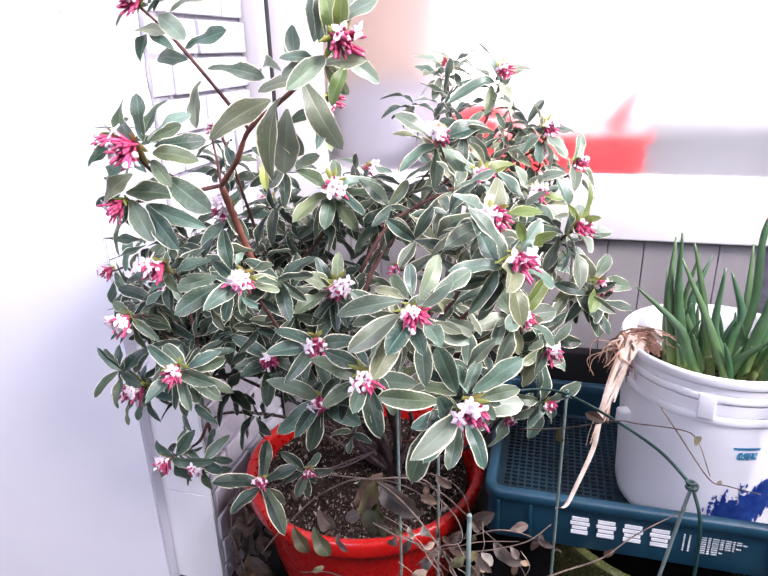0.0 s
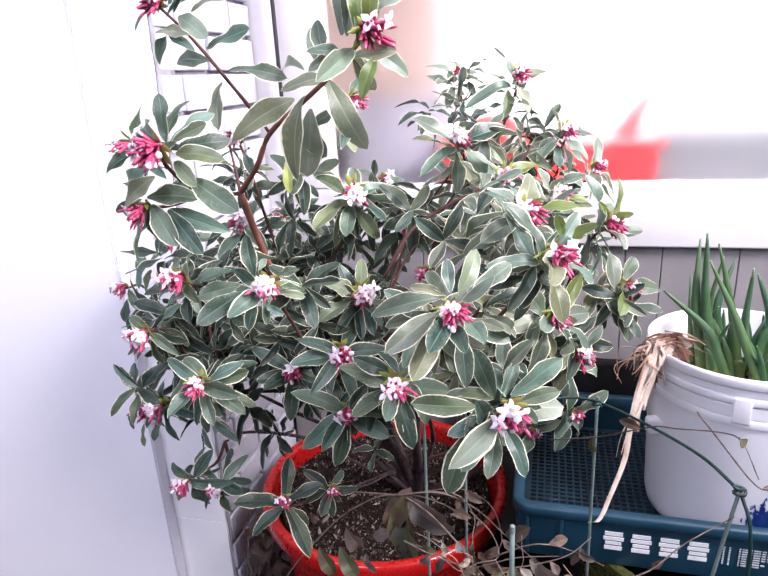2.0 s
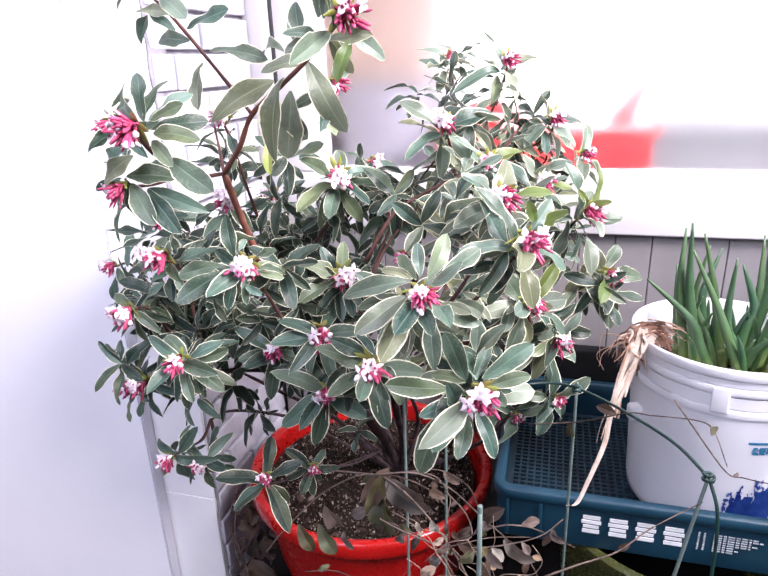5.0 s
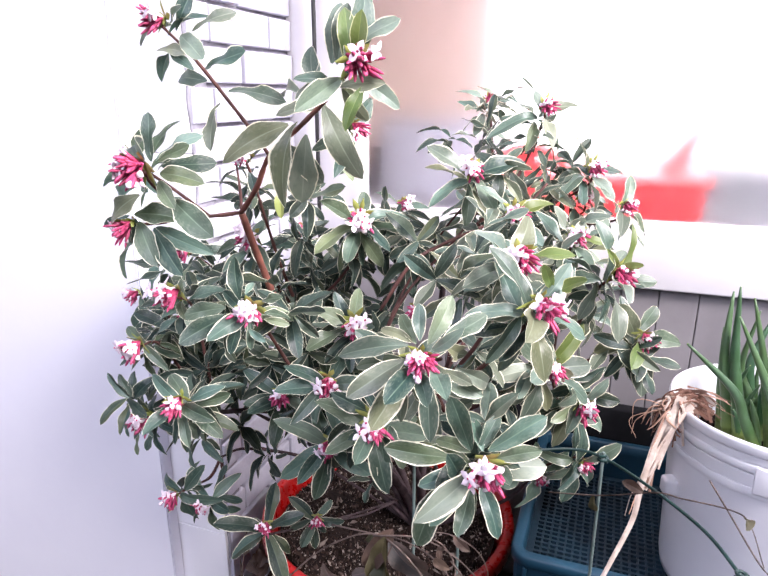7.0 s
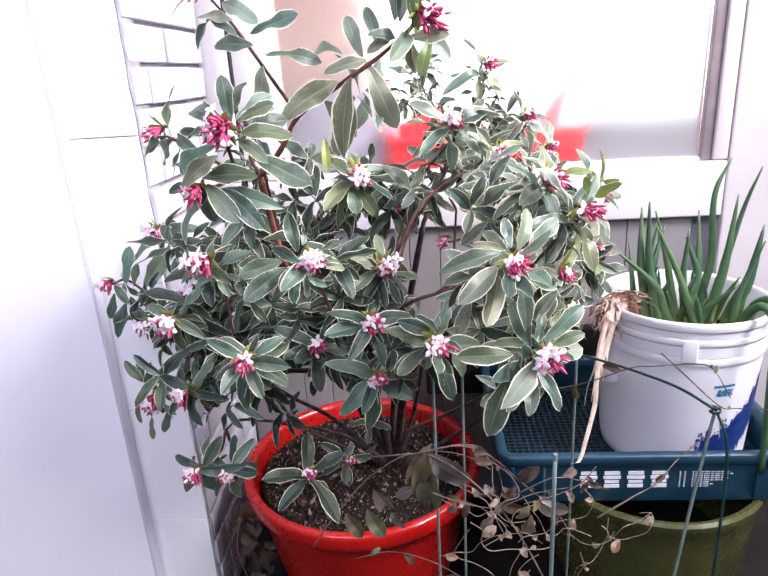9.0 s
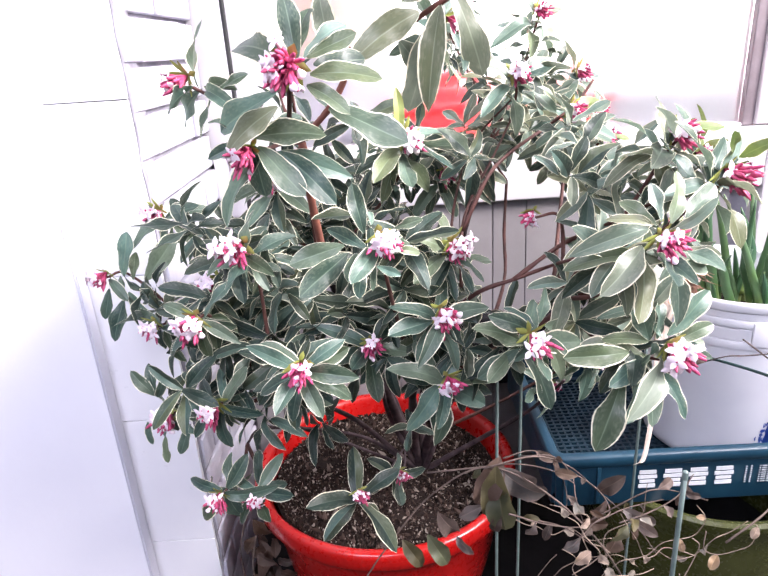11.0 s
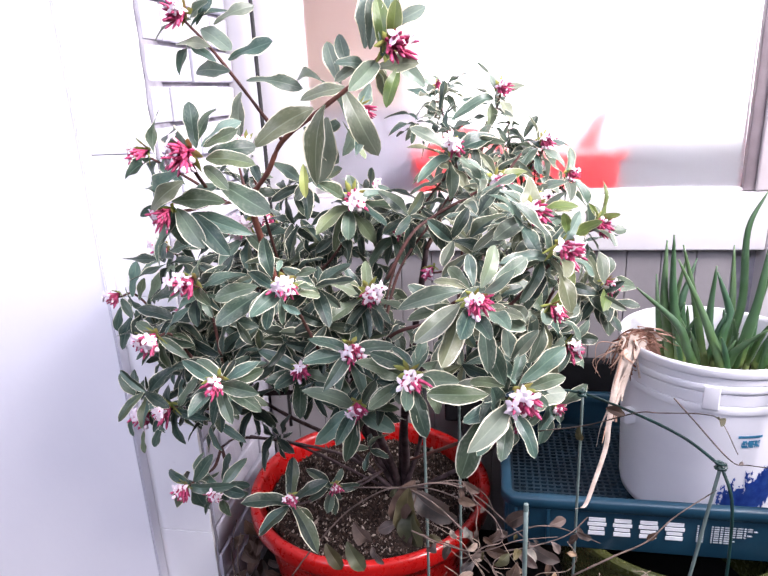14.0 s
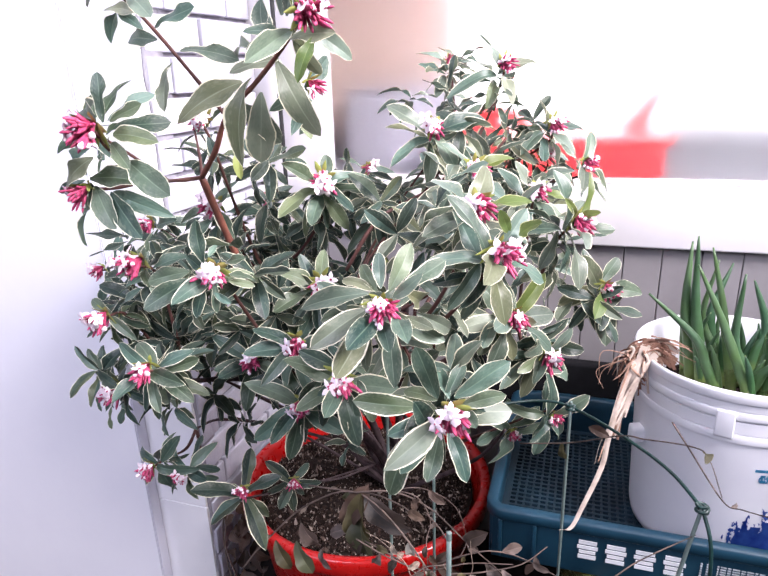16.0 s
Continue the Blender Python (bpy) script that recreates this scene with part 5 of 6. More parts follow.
def patch_on_bucket(name, a0, a1, z0, z1, material, shape, label, lift=0.0008, nu=26, nv=14):
    """A thin coat on the bucket's side, kept where shape says so."""
    bm = bmesh.new()
    grid = {}
    for i in range(nu + 1):
        for j in range(nv + 1):
            a = radians(a0 + (a1 - a0) * i / nu)
            z = z0 + (z1 - z0) * j / nv
            r = 0.131 + (0.140 - 0.131) * (z - 0.02) / 0.195 + lift
            grid[i, j] = (r * math.cos(a), r * math.sin(a), z)
    made = {}
    for i in range(nu):
        for j in range(nv):
            if shape((i + 0.5) / nu, (j + 0.5) / nv):
                vs = []
                for key in ((i, j), (i + 1, j), (i + 1, j + 1), (i, j + 1)):
                    if key not in made:
                        made[key] = bm.verts.new(grid[key])
                    vs.append(made[key])
                bm.faces.new(vs)
    bmesh.ops.solidify(bm, geom=list(bm.faces), thickness=0.0004)
    return part(name, bm, material, bucket, label, smooth=False)


def smear(u, v):
    e = 0.30 * noise.noise(Vector((u * 5, v * 5, 3))) + 0.34 * noise.noise(Vector((u * 26, v * 5, 8))) + 0.2 * noise.noise(Vector((u * 50, v * 30, 2)))
    return (v - 0.14 - 0.72 * u * u) ** 2 < max(0.0, 0.20 + 0.12 * u + 0.42 * e) ** 2 and u > 0.06 + 0.2 * e


patch_on_bucket("paint_smear", 262, 335, 0.03, 0.19, BLUE_PAINT, smear, "smear of bright blue paint", nu=150, nv=90)
patch_on_bucket("printed_label", 274, 290, 0.168, 0.19, PRINT_BLUE, lambda u, v: v > 0.8 or (0.15 < u < 0.95 and v < 0.6 and noise.noise(Vector((u * 14, v * 9, 1))) > -0.25), "faded light blue print", nu=30, nv=10)
bsoil = empty("bucket_soil", (BX, BY, 0.575), "dark soil with dry scraps in the bucket", "soil", kind="stuff")
bm = lathe([(0.1375, 0.0), (0.10, 0.006), (0.05, 0.01), (0.0, 0.012)], sides=40)
for v in bm.verts:
    v.co.z += 0.008 * noise.noise(v.co * 30)
part("bed", bm, SOIL, bsoil)
ob = new("crumbs", crumbs(900, 0.134, lambda r: 0.014 - 0.08 * r, 0.003, 15))
ob.parent = bsoil


ONIONS = [
    ((0.253, 0.97, 0.605), (0.196, 0.96, 0.709), (0.137, 0.95, 0.772)),
    ((0.222, 1.02, 0.600), (0.193, 1.02, 0.739), (0.197, 1.03, 0.831)),
    ((0.234, 1.00, 0.600), (0.217, 1.00, 0.746), (0.199, 1.00, 0.847)),
    ((0.294, 0.96, 0.605), (0.228, 0.95, 0.738), (0.195, 0.95, 0.819)),
    ((0.279, 1.03, 0.600), (0.254, 1.04, 0.733), (0.229, 1.05, 0.818)),
    ((0.311, 1.03, 0.600), (0.313, 1.03, 0.737), (0.320, 1.03, 0.847), (0.346, 1.04, 0.909)),
    ((0.352, 1.05, 0.593), (0.366, 1.06, 0.692), (0.378, 1.07, 0.786)),
]
ONIONS_B = [
    ((0.302, 1.06, 0.600), (0.312, 1.07, 0.687), (0.299, 1.08, 0.761)),
    ((0.312, 0.99, 0.605), (0.326, 0.99, 0.742), (0.346, 1.00, 0.853)),
    ((0.348, 1.00, 0.605), (0.366, 1.00, 0.705), (0.396, 1.00, 0.797)),
    ((0.220, 1.08, 0.590), (0.205, 1.10, 0.675), (0.208, 1.12, 0.745)),
    ((0.335, 0.955, 0.60), (0.340, 0.95, 0.70), (0.372, 0.945, 0.785)),
    ((0.265, 1.09, 0.590), (0.262, 1.10, 0.70), (0.275, 1.12, 0.775)),
    ((0.330, 1.09, 0.590), (0.345, 1.10, 0.70), (0.335, 1.12, 0.80)),
]
ONIONS_C = [
    ((0.300, 1.00, 0.600), (0.270, 0.985, 0.70), (0.262, 0.98, 0.80)),
    ((0.270, 1.06, 0.595), (0.240, 1.07, 0.70), (0.246, 1.08, 0.79)),
    ((0.325, 1.02, 0.600), (0.352, 1.01, 0.72), (0.358, 1.00, 0.83), (0.374, 0.99, 0.90)),
    ((0.240, 1.06, 0.590), (0.222, 1.05, 0.66), (0.235, 1.03, 0.72)),
    ((0.285, 0.985, 0.600), (0.305, 0.965, 0.66), (0.335, 0.945, 0.705)),
    ((0.362, 0.985, 0.60), (0.378, 0.965, 0.662), (0.388, 0.93, 0.685), (0.395, 0.89, 0.672)),
]
rnd = random.Random(77)
for pts in ONIONS + ONIONS_B + ONIONS_C:
    o = Vector(pts[0])
    th = empty("spring_onion", o, "green spring onion with thick hollow pointed leaf in the bucket", "onion", "spring onions in the bucket")
    q = [Vector(p) - o for p in pts]
    q[1] = q[1] + Vector((rnd.uniform(-0.014, 0.014), rnd.uniform(-0.01, 0.01), 0))
    part("neck", tube([Vector((0, 0, -0.03)), Vector((0, 0, 0.0)), q[1] * 0.22], 0.0085, 0.0075, 8), NECK, th, "pale green neck")
    part("leaf_blade", tube([q[1] * 0.12, q[1] * 0.55, *q[1:]], rnd.uniform(0.0068, 0.0118), 0.0014, 10, 6, 0.10, flat=rnd.uniform(0.75, 1.0), uv=True, taper=3.0), ONION, th)
    s = Vector((rnd.uniform(-0.03, 0.03), rnd.uniform(-0.03, 0.03), rnd.uniform(0.06, 0.11)))
    part("leaf_blade", tube([Vector((0, 0, 0)), s * 0.5 + Vector((0, 0, 0.01)), s], 0.0055, 0.001, 8, 5, uv=True, taper=2.5), ONION, th)
bent = empty("spring_onion", (0.345, 0.96, 0.60), "spring onion leaf bent down over the bucket rim", "onion", "spring onions in the bucket")
part("leaf_blade", tube([(0, 0, 0), (0.005, -0.03, 0.06), (0.012, -0.068, 0.088), (0.018, -0.095, 0.06), (0.02, -0.105, -0.05), (0.025, -0.11, -0.20)], 0.0085, 0.005, 8, 6, uv=True), ONION, bent)

# dried sheath bundle hanging over the bucket's rim
bundle = empty("dried_leaf_bundle", (0.148, 0.985, 0.665), "bundle of dried tan leaf straps hanging over the bucket rim", "dried leaves")
rnd = random.Random(9)


def jitter(v, s):
    return Vector(v) + Vector([rnd.uniform(-s, s) for _ in range(3)])


for k in range(70):      # crumpled tuft of narrow straps on the rim
    a = jitter((0.028, 0.002, -0.006), 0.015)
    b = jitter((0.010, -0.008, 0.014), 0.010)
    c = jitter((-0.014, -0.018, 0.008), 0.011)
    d = c + Vector((rnd.uniform(-0.022, 0.010), rnd.uniform(-0.015, 0.01), rnd.uniform(-0.034, -0.004)))
    e = d + Vector((rnd.uniform(-0.010, 0.014), rnd.uniform(-0.01, 0.006), rnd.uniform(-0.034, -0.006)))
    part("strap", strip([a, b, c, d, e], rnd.uniform(0.0010, 0.0036), rnd.uniform(0.0006, 0.0018), 0.0003, twist=rnd.uniform(-1.8, 1.8)), rnd.choice((RAFFIA, RAFFIA, RAFFIA_DARK, RAFFIA_PALE, RAFFIA_DARK)), bundle, smooth=False)
for k in range(10):      # straps that fan out inwards over the soil
    a = jitter((0.0, -0.004, 0.018), 0.010)
    c = a + Vector((rnd.uniform(0.03, 0.075), rnd.uniform(-0.03, 0.01), rnd.uniform(-0.03, 0.0)))
    part("strap", strip([a, a.lerp(c, 0.5) + Vector((0, 0, rnd.uniform(0.0, 0.012))), c], rnd.uniform(0.0014, 0.004), 0.0009, 0.0003, twist=rnd.uniform(-1.5, 1.5)), rnd.choice((RAFFIA, RAFFIA_DARK)), bundle, smooth=False)
for k in range(17):      # straps that hang down outside, drawn together
    b = jitter((0.0, -0.020, 0.012), 0.010)
    c = jitter((-0.016, -0.036, -0.022), 0.005)
    d = jitter((-0.027, -0.046, -0.058), 0.005)
    e = d + Vector((rnd.uniform(-0.016, -0.002), rnd.uniform(-0.024, -0.008), rnd.uniform(-0.060, -0.015)))
    part("strap", strip([b, c, d, e], rnd.uniform(0.0024, 0.0060), rnd.uniform(0.0010, 0.0026), 0.0004, twist=rnd.uniform(-1.0, 1.0)), rnd.choice((RAFFIA, RAFFIA_PALE, RAFFIA_PALE)), bundle, smooth=False)
for k in range(5):      # stray fibres
    b = jitter((-0.012, -0.024, 0.0), 0.010)
    d = b + Vector((rnd.uniform(-0.05, -0.02), rnd.uniform(-0.02, 0.0), rnd.uniform(-0.05, 0.01)))
    e = d + Vector((rnd.uniform(-0.012, 0.02), rnd.uniform(-0.01, 0.0), rnd.uniform(-0.06, -0.02)))
    part("strap", tube([b, d, e], 0.0009, 0.0005, 5, 5), RAFFIA, bundle)
part("strap", strip([(0.0, -0.010, 0.016), (-0.020, -0.034, -0.004), (-0.034, -0.050, -0.045), (-0.048, -0.083, -0.105), (-0.055, -0.105, -0.145), (-0.078, -0.145, -0.190), (-0.092, -0.165, -0.214), (-0.108, -0.173, -0.216)], 0.0052, 0.0030, 0.0004, twist=0.7), RAFFIA_PALE, bundle, "long bleached strand", smooth=False)
part("strap", strip([(-0.004, -0.014, 0.012), (-0.024, -0.036, -0.008), (-0.036, -0.052, -0.050), (-0.050, -0.080, -0.105), (-0.060, -0.100, -0.140)], 0.0030, 0.0012, 0.0004, twist=-0.9), RAFFIA, bundle, smooth=False)
part("strap", strip([(-0.020, -0.034, -0.004), (-0.036, -0.046, -0.050), (-0.046, -0.060, -0.095), (-0.058, -0.066, -0.130), (-0.063, -0.070, -0.165)], 0.0030, 0.001, 0.0005, twist=1.6), RAFFIA_PALE, bundle, smooth=False)

# ---- dark trough behind the crate ----
trough = empty("planter_trough", (0.1, 1.268, 0.338), "dark grey plastic trough in shade under the window", "planter")
part("body", box((-0.30, -0.012, 0.0), (0.33, 0.016, 0.165), 0.008, 3), BLACK, trough)

# ---- olive pot that carries the crate ----
olive = empty("glazed_pot", (0.235, 0.997, 0.0), "large olive green glazed ceramic pot under the blue crate", "pot")
part("body", lathe([(0.0, 0.01), (0.13, 0.0), (0.14, 0.01), (0.185, 0.15), (0.195, 0.27), (0.202, 0.312), (0.2065, 0.322), (0.2065, 0.333), (0.201, 0.338), (0.193, 0.336), (0.188, 0.32), (0.182, 0.27), (0.17, 0.15)], sides=96), OLIVE, olive)
# Disc set part-way up in black, in place of the shade inside the pot.
part("floor_plate", lathe([(0.168, 0.145), (0.0, 0.14)], sides=40), BLACK, olive, "black disc standing for the shade inside the pot")

# ---- small pot in front, with rods, hoop and dry vine ----
front_pot = empty("nursery_pot", (0.08, 0.63, 0.0), "black plastic nursery pot holding rods and dry vines", "pot")
part("body", lathe([(0.0, 0.004), (0.085, 0.0), (0.09, 0.004), (0.11, 0.24), (0.116, 0.242), (0.116, 0.250), (0.110, 0.252), (0.107, 0.24), (0.10, 0.17)], sides=64), BLACK, front_pot)
osoil = empty("pot_soil", (0.08, 0.63, 0.2), "dark soil in the black nursery pot", "soil", kind="stuff")
part("bed", lathe([(0.1035, 0.015), (0.06, 0.022), (0.0, 0.025)], sides=40), SOIL, osoil)


def rod(x, y, z0, z1, r=0.0032, material=ROD_GREEN, label="grey-green coated garden rod"):
    th = empty("garden_rod", (x, y, z0), label, "rod", "garden rods")
    part("shaft", tube([(0, 0, 0), (0.001, 0, (z1 - z0) / 2), (0, 0, z1 - z0)], r, r, 8), material, th)
    part("cap", lathe([(0.0, z1 - z0 + 0.004), (r * 1.05, z1 - z0 + 0.002), (r * 1.1, z1 - z0 - 0.006)], sides=10), material, th)
    return th


rod(0.042, 0.815, 0.0, 0.656, 0.0022)
rod(-0.184, 0.713, 0.0, 0.70, 0.0021)
rod(-0.139, 0.782, 0.0, 0.69, 0.0022)
rod(-0.056, 0.495, 0.0, 0.685, 0.0024)
hoop = empty("plant_hoop", (0.12, 0.655, 0.24), "dark green coated wire hoop tied to garden rods", "plant support")
off = Vector((0.12, 0.655, 0.24))
part("wire", tube([Vector(p) - off for p in ((-0.06, 0.80, 0.646), (0.0, 0.825, 0.648), (0.042, 0.819, 0.648), (0.10, 0.765, 0.650), (0.15, 0.70, 0.652), (0.178, 0.644, 0.648))], 0.0020, sides=8), WIRE_GREEN, hoop)
part("leg", tube([Vector(p) - off for p in ((0.178, 0.644, 0.65), (0.189, 0.623, 0.60), (0.190, 0.615, 0.45), (0.185, 0.61, 0.24))], 0.0020, sides=8), WIRE_GREEN, hoop)
part("leg", tube([Vector(p) - off for p in ((0.178, 0.644, 0.65), (0.160, 0.630, 0.55), (0.135, 0.61, 0.40), (0.12, 0.60, 0.24))], 0.0022, sides=8), ROD_GREEN, hoop)
for q in ((0.178, 0.644, 0.648), (0.042, 0.818, 0.648)):
    pts = [Vector(q) - off + Vector((0.006 * math.cos(k * 1.3), 0.006 * math.sin(k * 1.3), 0.012 * (k / 9 - 0.5))) for k in range(10)]
    part("tie", tube(pts, 0.0018, sides=6, steps=3), WIRE_GREEN, hoop, "twisted green wire tie")

DRY = [leaf_mesh("dry_leaf", mat, 0.24, 0.5, 0.35, 0.5, seed=k) for k, mat in enumerate((DRY_LEAF, DRY_PINK, OLIVE_LEAF, DRY_LEAF))]

PALE_DRY = [leaf_mesh("dry_leaf", PALE_WITHERED, 0.30, 0.4, 0.25, 0.5, seed=k) for k in range(3)]


def vine(points, seed, leaves=6, r=0.0013, size=0.024, label="dry trailing vine with withered leaves", bark=None, foliage=None):
    """A thin withered runner with small leaves on short stalks."""
    rnd = random.Random(seed)
    th = empty("dry_vine", points[0], label, "vine", "dry vines")
    o = Vector(points[0])
    pts = [Vector(p) - o for p in points]
    part("runner", tube(pts, r * 0.8, r * 0.45, 6, 6, 0.25), bark or DRY_STEM, th)
    line = smooth_line(pts, 8)
    for k in range(leaves):
        p = line[int((k + 0.6) / leaves * (len(line) - 1))]
        d = Vector((rnd.uniform(-1, 1), rnd.uniform(-1, 0.4), rnd.uniform(-0.9, 0.4)))
        m = leaf_pose(p, d, (rnd.uniform(-0.5, 0.5), -0.7, 0.6), size * rnd.uniform(0.6, 1.5))
        ob = new("leaf", rnd.choice(foliage or DRY))
        ob.parent, ob.matrix_basis = th, m
    return th


# withered runners that trail over the hoop, the rods and the red pot's rim
RUNNERS = [
    [(-0.277, 0.66, 0.573), (-0.221, 0.65, 0.584), (-0.175, 0.64, 0.594), (-0.136, 0.63, 0.59), (-0.112, 0.62, 0.578)],
    [(-0.165, 0.66, 0.589), (-0.129, 0.65, 0.594), (-0.109, 0.64, 0.573), (-0.109, 0.62, 0.556), (-0.101, 0.6, 0.524)],
    [(-0.187, 0.62, 0.539), (-0.154, 0.61, 0.537), (-0.127, 0.6, 0.534), (-0.092, 0.59, 0.512)],
    [(-0.115, 0.64, 0.582), (-0.086, 0.62, 0.569), (-0.077, 0.6, 0.553), (-0.102, 0.58, 0.556), (-0.127, 0.57, 0.533)],
]
RUNNERS_B = [
    [(-0.103, 0.6, 0.539), (-0.049, 0.6, 0.573), (-0.023, 0.61, 0.572), (0.003, 0.62, 0.56), (0.043, 0.62, 0.544)],
    [(-0.074, 0.58, 0.555), (-0.04, 0.59, 0.557), (0.002, 0.61, 0.561), (0.028, 0.63, 0.574)],
    [(-0.006, 0.5, 0.599), (0.038, 0.52, 0.611), (0.081, 0.56, 0.601), (0.119, 0.6, 0.605), (0.175, 0.64, 0.617)],
    [(-0.021, 0.8, 0.592), (0.045, 0.78, 0.617), (0.101, 0.74, 0.662), (0.125, 0.72, 0.674), (0.168, 0.69, 0.691), (0.182, 0.67, 0.692), (0.193, 0.64, 0.667)],
]
RUNNERS_C = [
    [(0.165, 0.8, 0.655), (0.183, 0.76, 0.641), (0.21, 0.7, 0.621), (0.225, 0.68, 0.628), (0.254, 0.66, 0.637)],
    [(-0.212, 0.64, 0.59), (-0.154, 0.64, 0.603), (-0.11, 0.65, 0.579), (-0.069, 0.66, 0.532), (-0.011, 0.68, 0.46), (0.012, 0.66, 0.428)],
    [(-0.178, 0.7, 0.558), (-0.136, 0.72, 0.552), (-0.098, 0.74, 0.515), (-0.082, 0.74, 0.464), (-0.088, 0.72, 0.448)],
    [(-0.19, 0.6, 0.558), (-0.15, 0.6, 0.541), (-0.105, 0.6, 0.534), (-0.057, 0.61, 0.547), (-0.008, 0.62, 0.549)],
]
for k, line in enumerate(RUNNERS + RUNNERS_B + RUNNERS_C):
    vine(line, 60 + k, (2, 2, 3, 4, 3, 3, 1, 2, 1, 2, 2, 3)[k], (0.0014, 0.0011, 0.0012, 0.0012, 0.0013, 0.0013, 0.0014, 0.0013, 0.0013, 0.0015, 0.0011, 0.0012)[k], 0.018)
WITHERED = [
    ((-0.192, 0.642, 0.586), (-0.139, 0.625, 0.54)),
    ((-0.194, 0.64, 0.581), (-0.2, 0.61, 0.513)),
    ((-0.197, 0.64, 0.592), (-0.207, 0.62, 0.52)),
    ((-0.193, 0.645, 0.585), (-0.144, 0.64, 0.539)),
    ((-0.069, 0.66, 0.532), (-0.051, 0.64, 0.561)),
    ((-0.041, 0.65, 0.512), (-0.005, 0.63, 0.493)),
    ((-0.066, 0.63, 0.508), (-0.095, 0.62, 0.516)),
    ((-0.057, 0.62, 0.506), (-0.067, 0.61, 0.474)),
    ((0.014, 0.62, 0.558), (0.03, 0.61, 0.555)),
    ((-0.311, 0.62, 0.51), (-0.289, 0.6, 0.482)),
]
WITHERED_B = [
    ((-0.281, 0.62, 0.516), (-0.259, 0.6, 0.48)),
    ((-0.246, 0.62, 0.519), (-0.265, 0.6, 0.549)),
    ((-0.22, 0.64, 0.54), (-0.195, 0.63, 0.597)),
    ((-0.213, 0.64, 0.537), (-0.242, 0.63, 0.528)),
    ((-0.197, 0.63, 0.537), (-0.202, 0.62, 0.508)),
    ((-0.317, 0.62, 0.517), (-0.336, 0.61, 0.509)),
    ((-0.247, 0.62, 0.511), (-0.234, 0.6, 0.499)),
    ((0.036, 0.79, 0.609), (0.035, 0.785, 0.584)),
    ((-0.069, 0.57, 0.561), (-0.086, 0.56, 0.546)),
    ((-0.057, 0.58, 0.557), (-0.041, 0.56, 0.551)),
]
tangle = empty("dry_vine", (-0.195, 0.642, 0.588), "withered vine leaves hanging on a thin runner", "vine", "dry vines")
o = Vector((-0.195, 0.642, 0.588))
rnd = random.Random(31)
for k, (b, t) in enumerate(WITHERED + WITHERED_B):
    b, t = Vector(b), Vector(t)
    ob = new("leaf", DRY[(1, 2, 2, 1, 3, 1, 0, 1)[k % 8]])
    ob.parent, ob.matrix_basis = tangle, leaf_pose(b - o, t - b, (rnd.uniform(-0.4, 0.4), -0.8, 0.4), (t - b).length)
part("runner", tube([Vector(p) - o for p in ((0.02, 0.60, 0.22), (-0.03, 0.57, 0.40), (-0.10, 0.60, 0.53), (-0.195, 0.642, 0.588), (-0.27, 0.64, 0.56), (-0.33, 0.62, 0.50), (-0.36, 0.61, 0.46))], 0.0015, 0.0009, 6, 6, 0.2), DRY_STEM, tangle)
vine([(0.0, 0.60, 0.22), (-0.08, 0.56, 0.36), (-0.16, 0.57, 0.45), (-0.24, 0.59, 0.47), (-0.30, 0.60, 0.45)], 91, 5, 0.0012, 0.017)
vine([(0.0, 0.58, 0.22), (-0.05, 0.53, 0.38), (-0.12, 0.53, 0.44), (-0.19, 0.55, 0.42), (-0.26, 0.57, 0.39)], 92, 5, 0.0012, 0.017)
vine([(0.03, 0.56, 0.22), (0.02, 0.50, 0.38), (-0.03, 0.50, 0.43), (-0.08, 0.52, 0.45), (-0.13, 0.54, 0.47)], 93, 4, 0.0012, 0.016)
# loose pale stems tangled over the small pot
rnd = random.Random(58)
for k in range(16):
    p = Vector((rnd.uniform(-0.18, 0.13), rnd.uniform(0.56, 0.66), rnd.uniform(0.40, 0.52)))
    turn = rnd.uniform(0, 2 * math.pi)
    line = [p]
    for _ in range(7):
        turn += rnd.uniform(-1.1, 1.1)
        p = p + rnd.uniform(0.012, 0.028) * Vector((math.cos(turn), rnd.uniform(-0.35, 0.25), math.sin(turn)))
        line.append(p)
    vine([tuple(q) for q in line], 140 + k, (1, 2, 1, 3)[k % 4], 0.0008, 0.015, "thin curling pale dry vine stem with small leaves", PALE_STEM, PALE_DRY)
# dead leaves caught between the red pot and the wall
litter = empty("dead_leaves", (-0.575, 0.90, 0.001), "brown dead leaves and stalks caught beside the red pot", "dead leaves")
rnd = random.Random(12)
part("stalk", tube([(0.0, 0.0, 0.0), (0.01, -0.02, 0.12), (0.0, -0.03, 0.22), (0.015, -0.03, 0.30)], 0.0018, 0.001, 6), DRY_STEM, litter)
part("stalk", tube([(0.0, 0.02, 0.0), (-0.02, 0.0, 0.12), (-0.03, 0.01, 0.22), (-0.02, 0.03, 0.28)], 0.0016, 0.001, 6), DRY_STEM, litter)
for k in range(34):
    b = Vector((rnd.uniform(-0.008, 0.045), rnd.uniform(-0.03, 0.08), rnd.uniform(0.02, 0.28)))
    ob = new("leaf", DRY[(0, 0, 1, 0)[k % 4]])
    ob.parent, ob.matrix_basis = litter, leaf_pose(b, (rnd.uniform(-0.8, 0.8), rnd.uniform(-0.8, 0.3), rnd.uniform(-1.2, 0.2)), (rnd.uniform(-0.6, 0.6), -0.7, 0.4), rnd.uniform(0.03, 0.055))

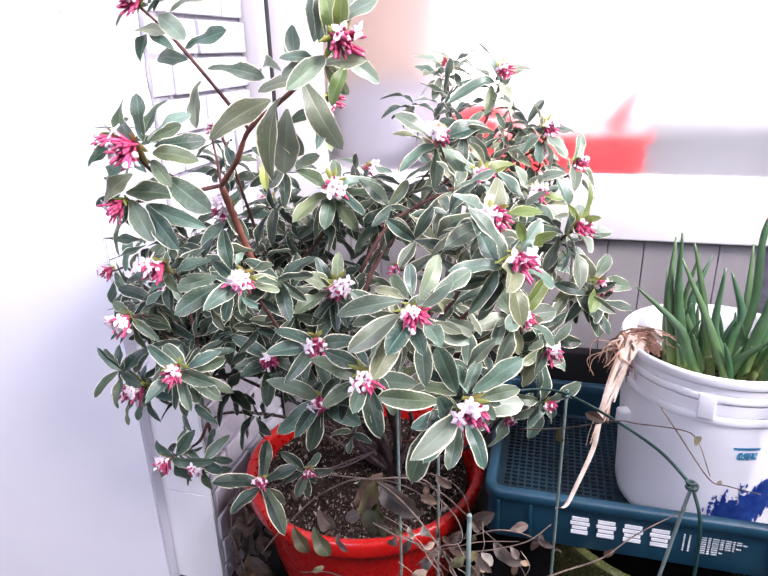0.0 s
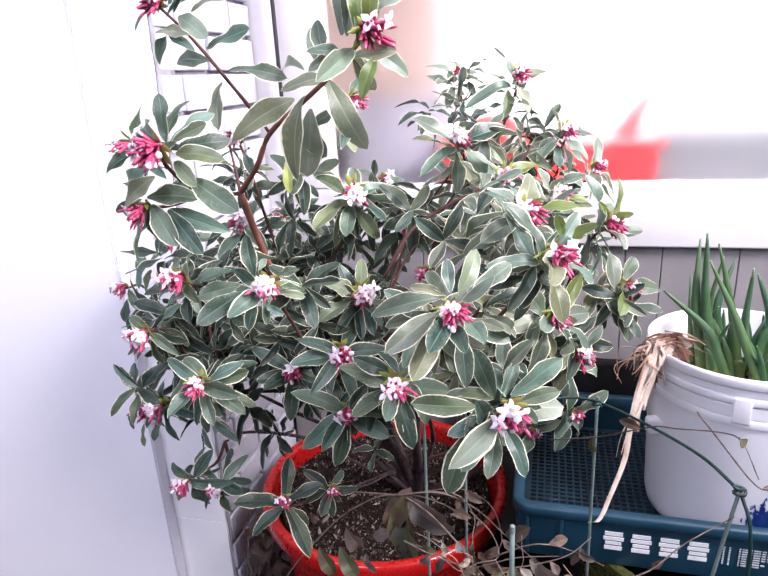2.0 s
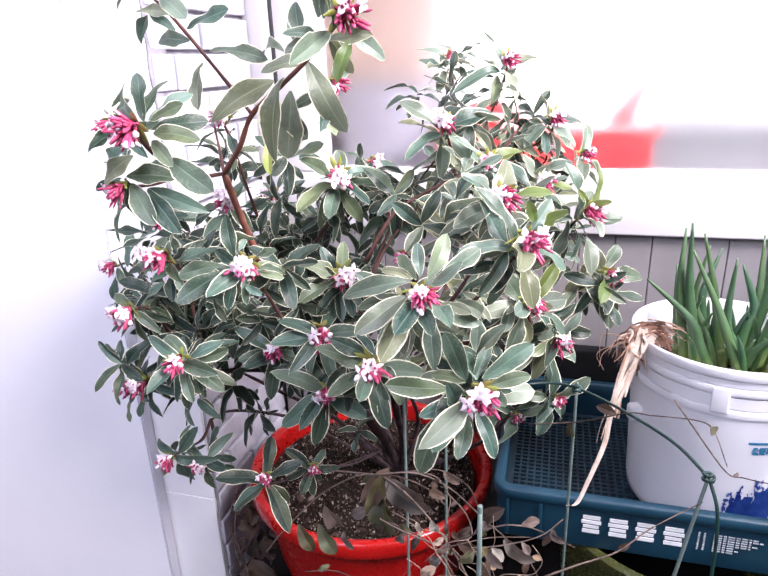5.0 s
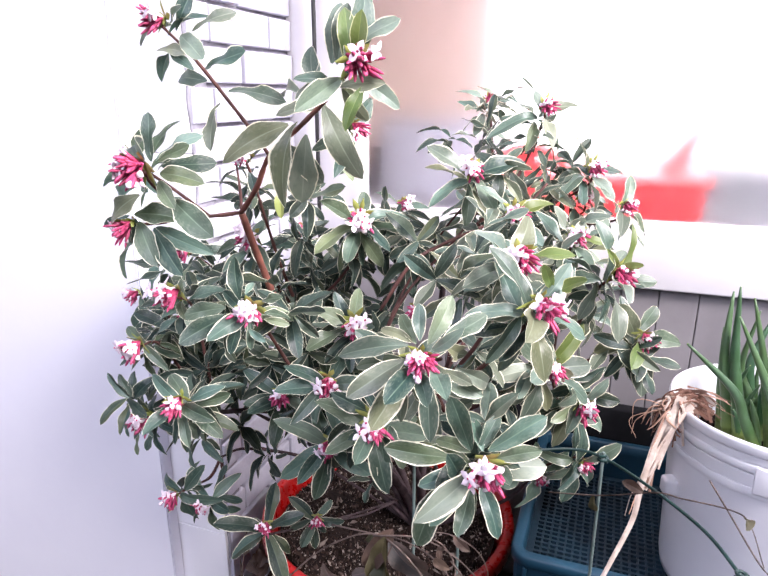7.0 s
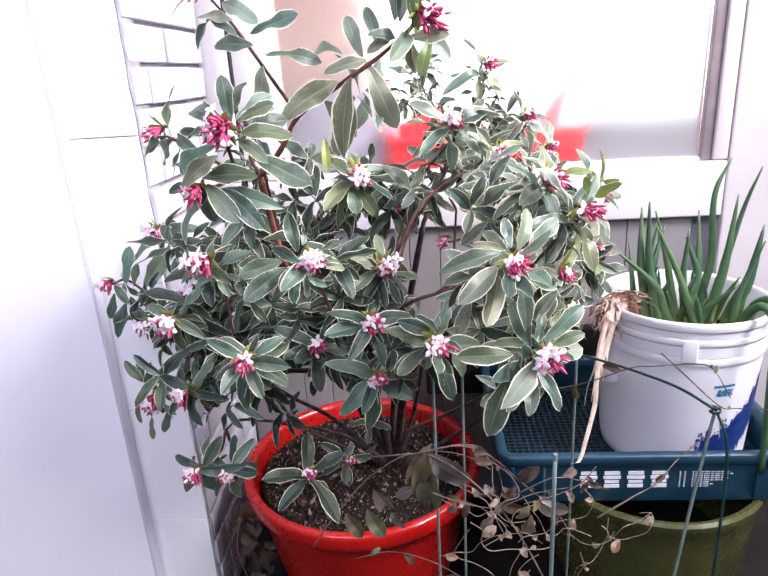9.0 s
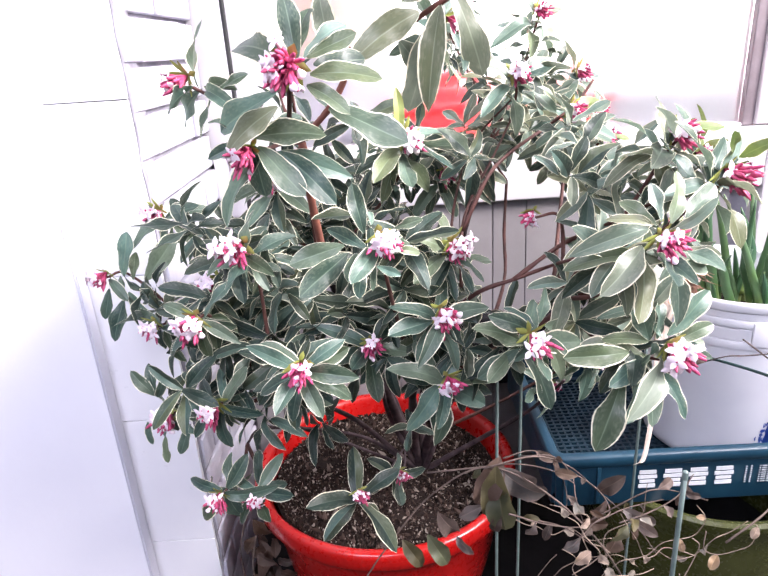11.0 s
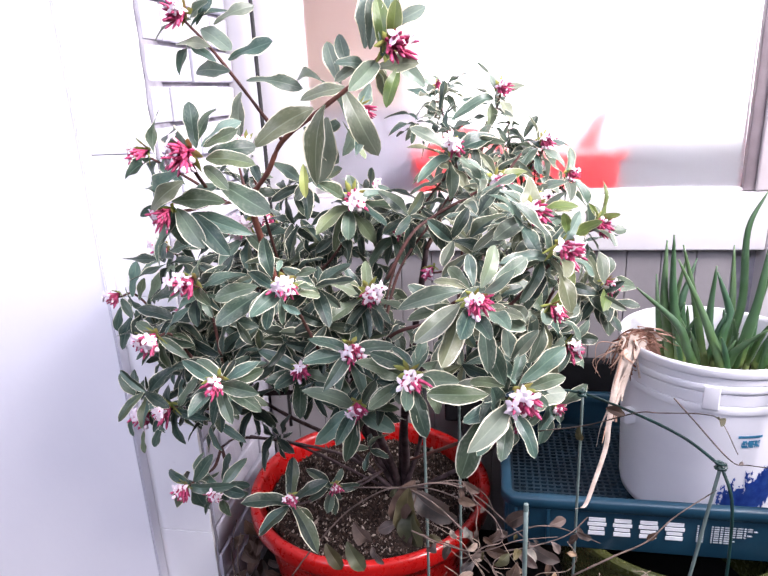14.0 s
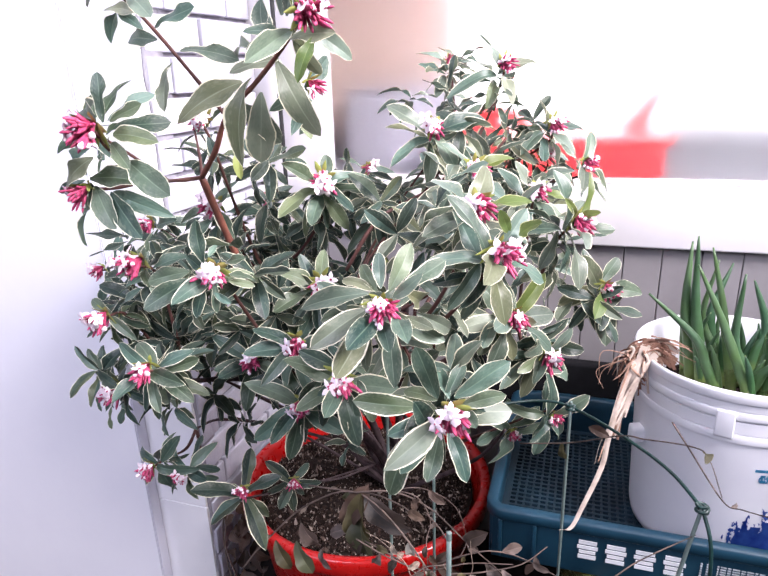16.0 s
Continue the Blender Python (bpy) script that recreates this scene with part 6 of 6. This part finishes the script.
# ---- hanging cable in the corner ----
cable = empty("cable", (-0.583, 1.268, 0.0), "thin black cable hanging down in the wall corner", "cable")
part("sheath", tube([(-0.004, 0, 0.30), (0.0, 0, 0.8), (0.001, 0, 1.3), (0.0, 0.0, 3.1)], 0.0045, sides=8), CABLE, cable)

# ---- pieces of the walls, last ----
# pillar face tiles
for k in range(13):
    z0 = 0.243 + 0.255 * (k - 1)
    lo, hi = max(0.0, z0), min(3.1, z0 + 0.255)
    if hi <= lo:
        continue
    part("tile", box((-0.771, FACE_Y, lo + 0.0007), (SIDE_X - 0.006, FACE_Y + 0.0585, hi - 0.0007), 0.0012), WHITE_TILE, wall_west, smooth=False)
# ragged mortar down the pillar's corner
bm = bmesh.new()
rings = []
for k in range(311):
    z = 0.01 * k
    a, b = 0.006 * noise.noise(Vector((0, 3, z * 17))), 0.003 * noise.noise(Vector((5, 3, z * 31)))
    rings.append([bm.verts.new(q) for q in ((SIDE_X - 0.0058, FACE_Y + 0.0062 + a, z), (SIDE_X - 0.0025 + b, FACE_Y + 0.008 + a, z), (SIDE_X - 0.004 + b, FACE_Y + 0.058, z), (SIDE_X - 0.0058, FACE_Y + 0.058, z))])
for p, q in zip(rings, rings[1:]):
    for i in range(4):
        bm.faces.new((p[i], p[(i + 1) % 4], q[(i + 1) % 4], q[i]))
part("corner_mortar", bm, GROUT, wall_west, "ragged grey corner mortar")
# painted brick on the pillar's side
rnd = random.Random(3)
brick_kinds = []
for k in range(5):
    bm = box((-0.014, -0.0955, -0.0294), (0.0, 0.0955, 0.0294), 0.0035, 3)
    for v in bm.verts:
        v.co += Vector((0.0035 * noise.noise(v.co * 25 + Vector((k * 9, 0, 0))), 0, 0.002 * noise.noise(v.co * 30 + Vector((0, k * 7, 0)))))
    brick_kinds.append(finish("brick", bm, WHITE_BRICK))
for row in range(48):
    z = 0.0162 + 0.0668 * row
    if z > 3.07:
        break
    y = 0.905 - (0.1 if row % 2 else 0)
    while y < 1.42:
        lo, hi = max(FACE_Y + 0.010 + rnd.uniform(-0.003, 0.003), y - 0.098), min(y + 0.098, WIN_Y - 0.017)
        if hi - lo > 0.02:
            ob = new("brick", rnd.choice(brick_kinds))
            ob.parent = wall_west
            ob.matrix_basis = pose(SIDE_X + rnd.uniform(-0.0015, 0.0025), (lo + hi) / 2, z) @ Matrix.Diagonal((1, (hi - lo) / 0.196, 1, 1))
        y += 0.2
# grey boards under the sill
for k in range(30):
    x = SIDE_X + 0.035 + 0.07 * k
    if x > 0.42:
        break
    part("board", box((x - 0.0342, WIN_Y - 0.006, 0.0), (x + 0.0342, WIN_Y + 0.0245, 0.745), 0.0016), BOARD_GREY, wall_window, smooth=False)
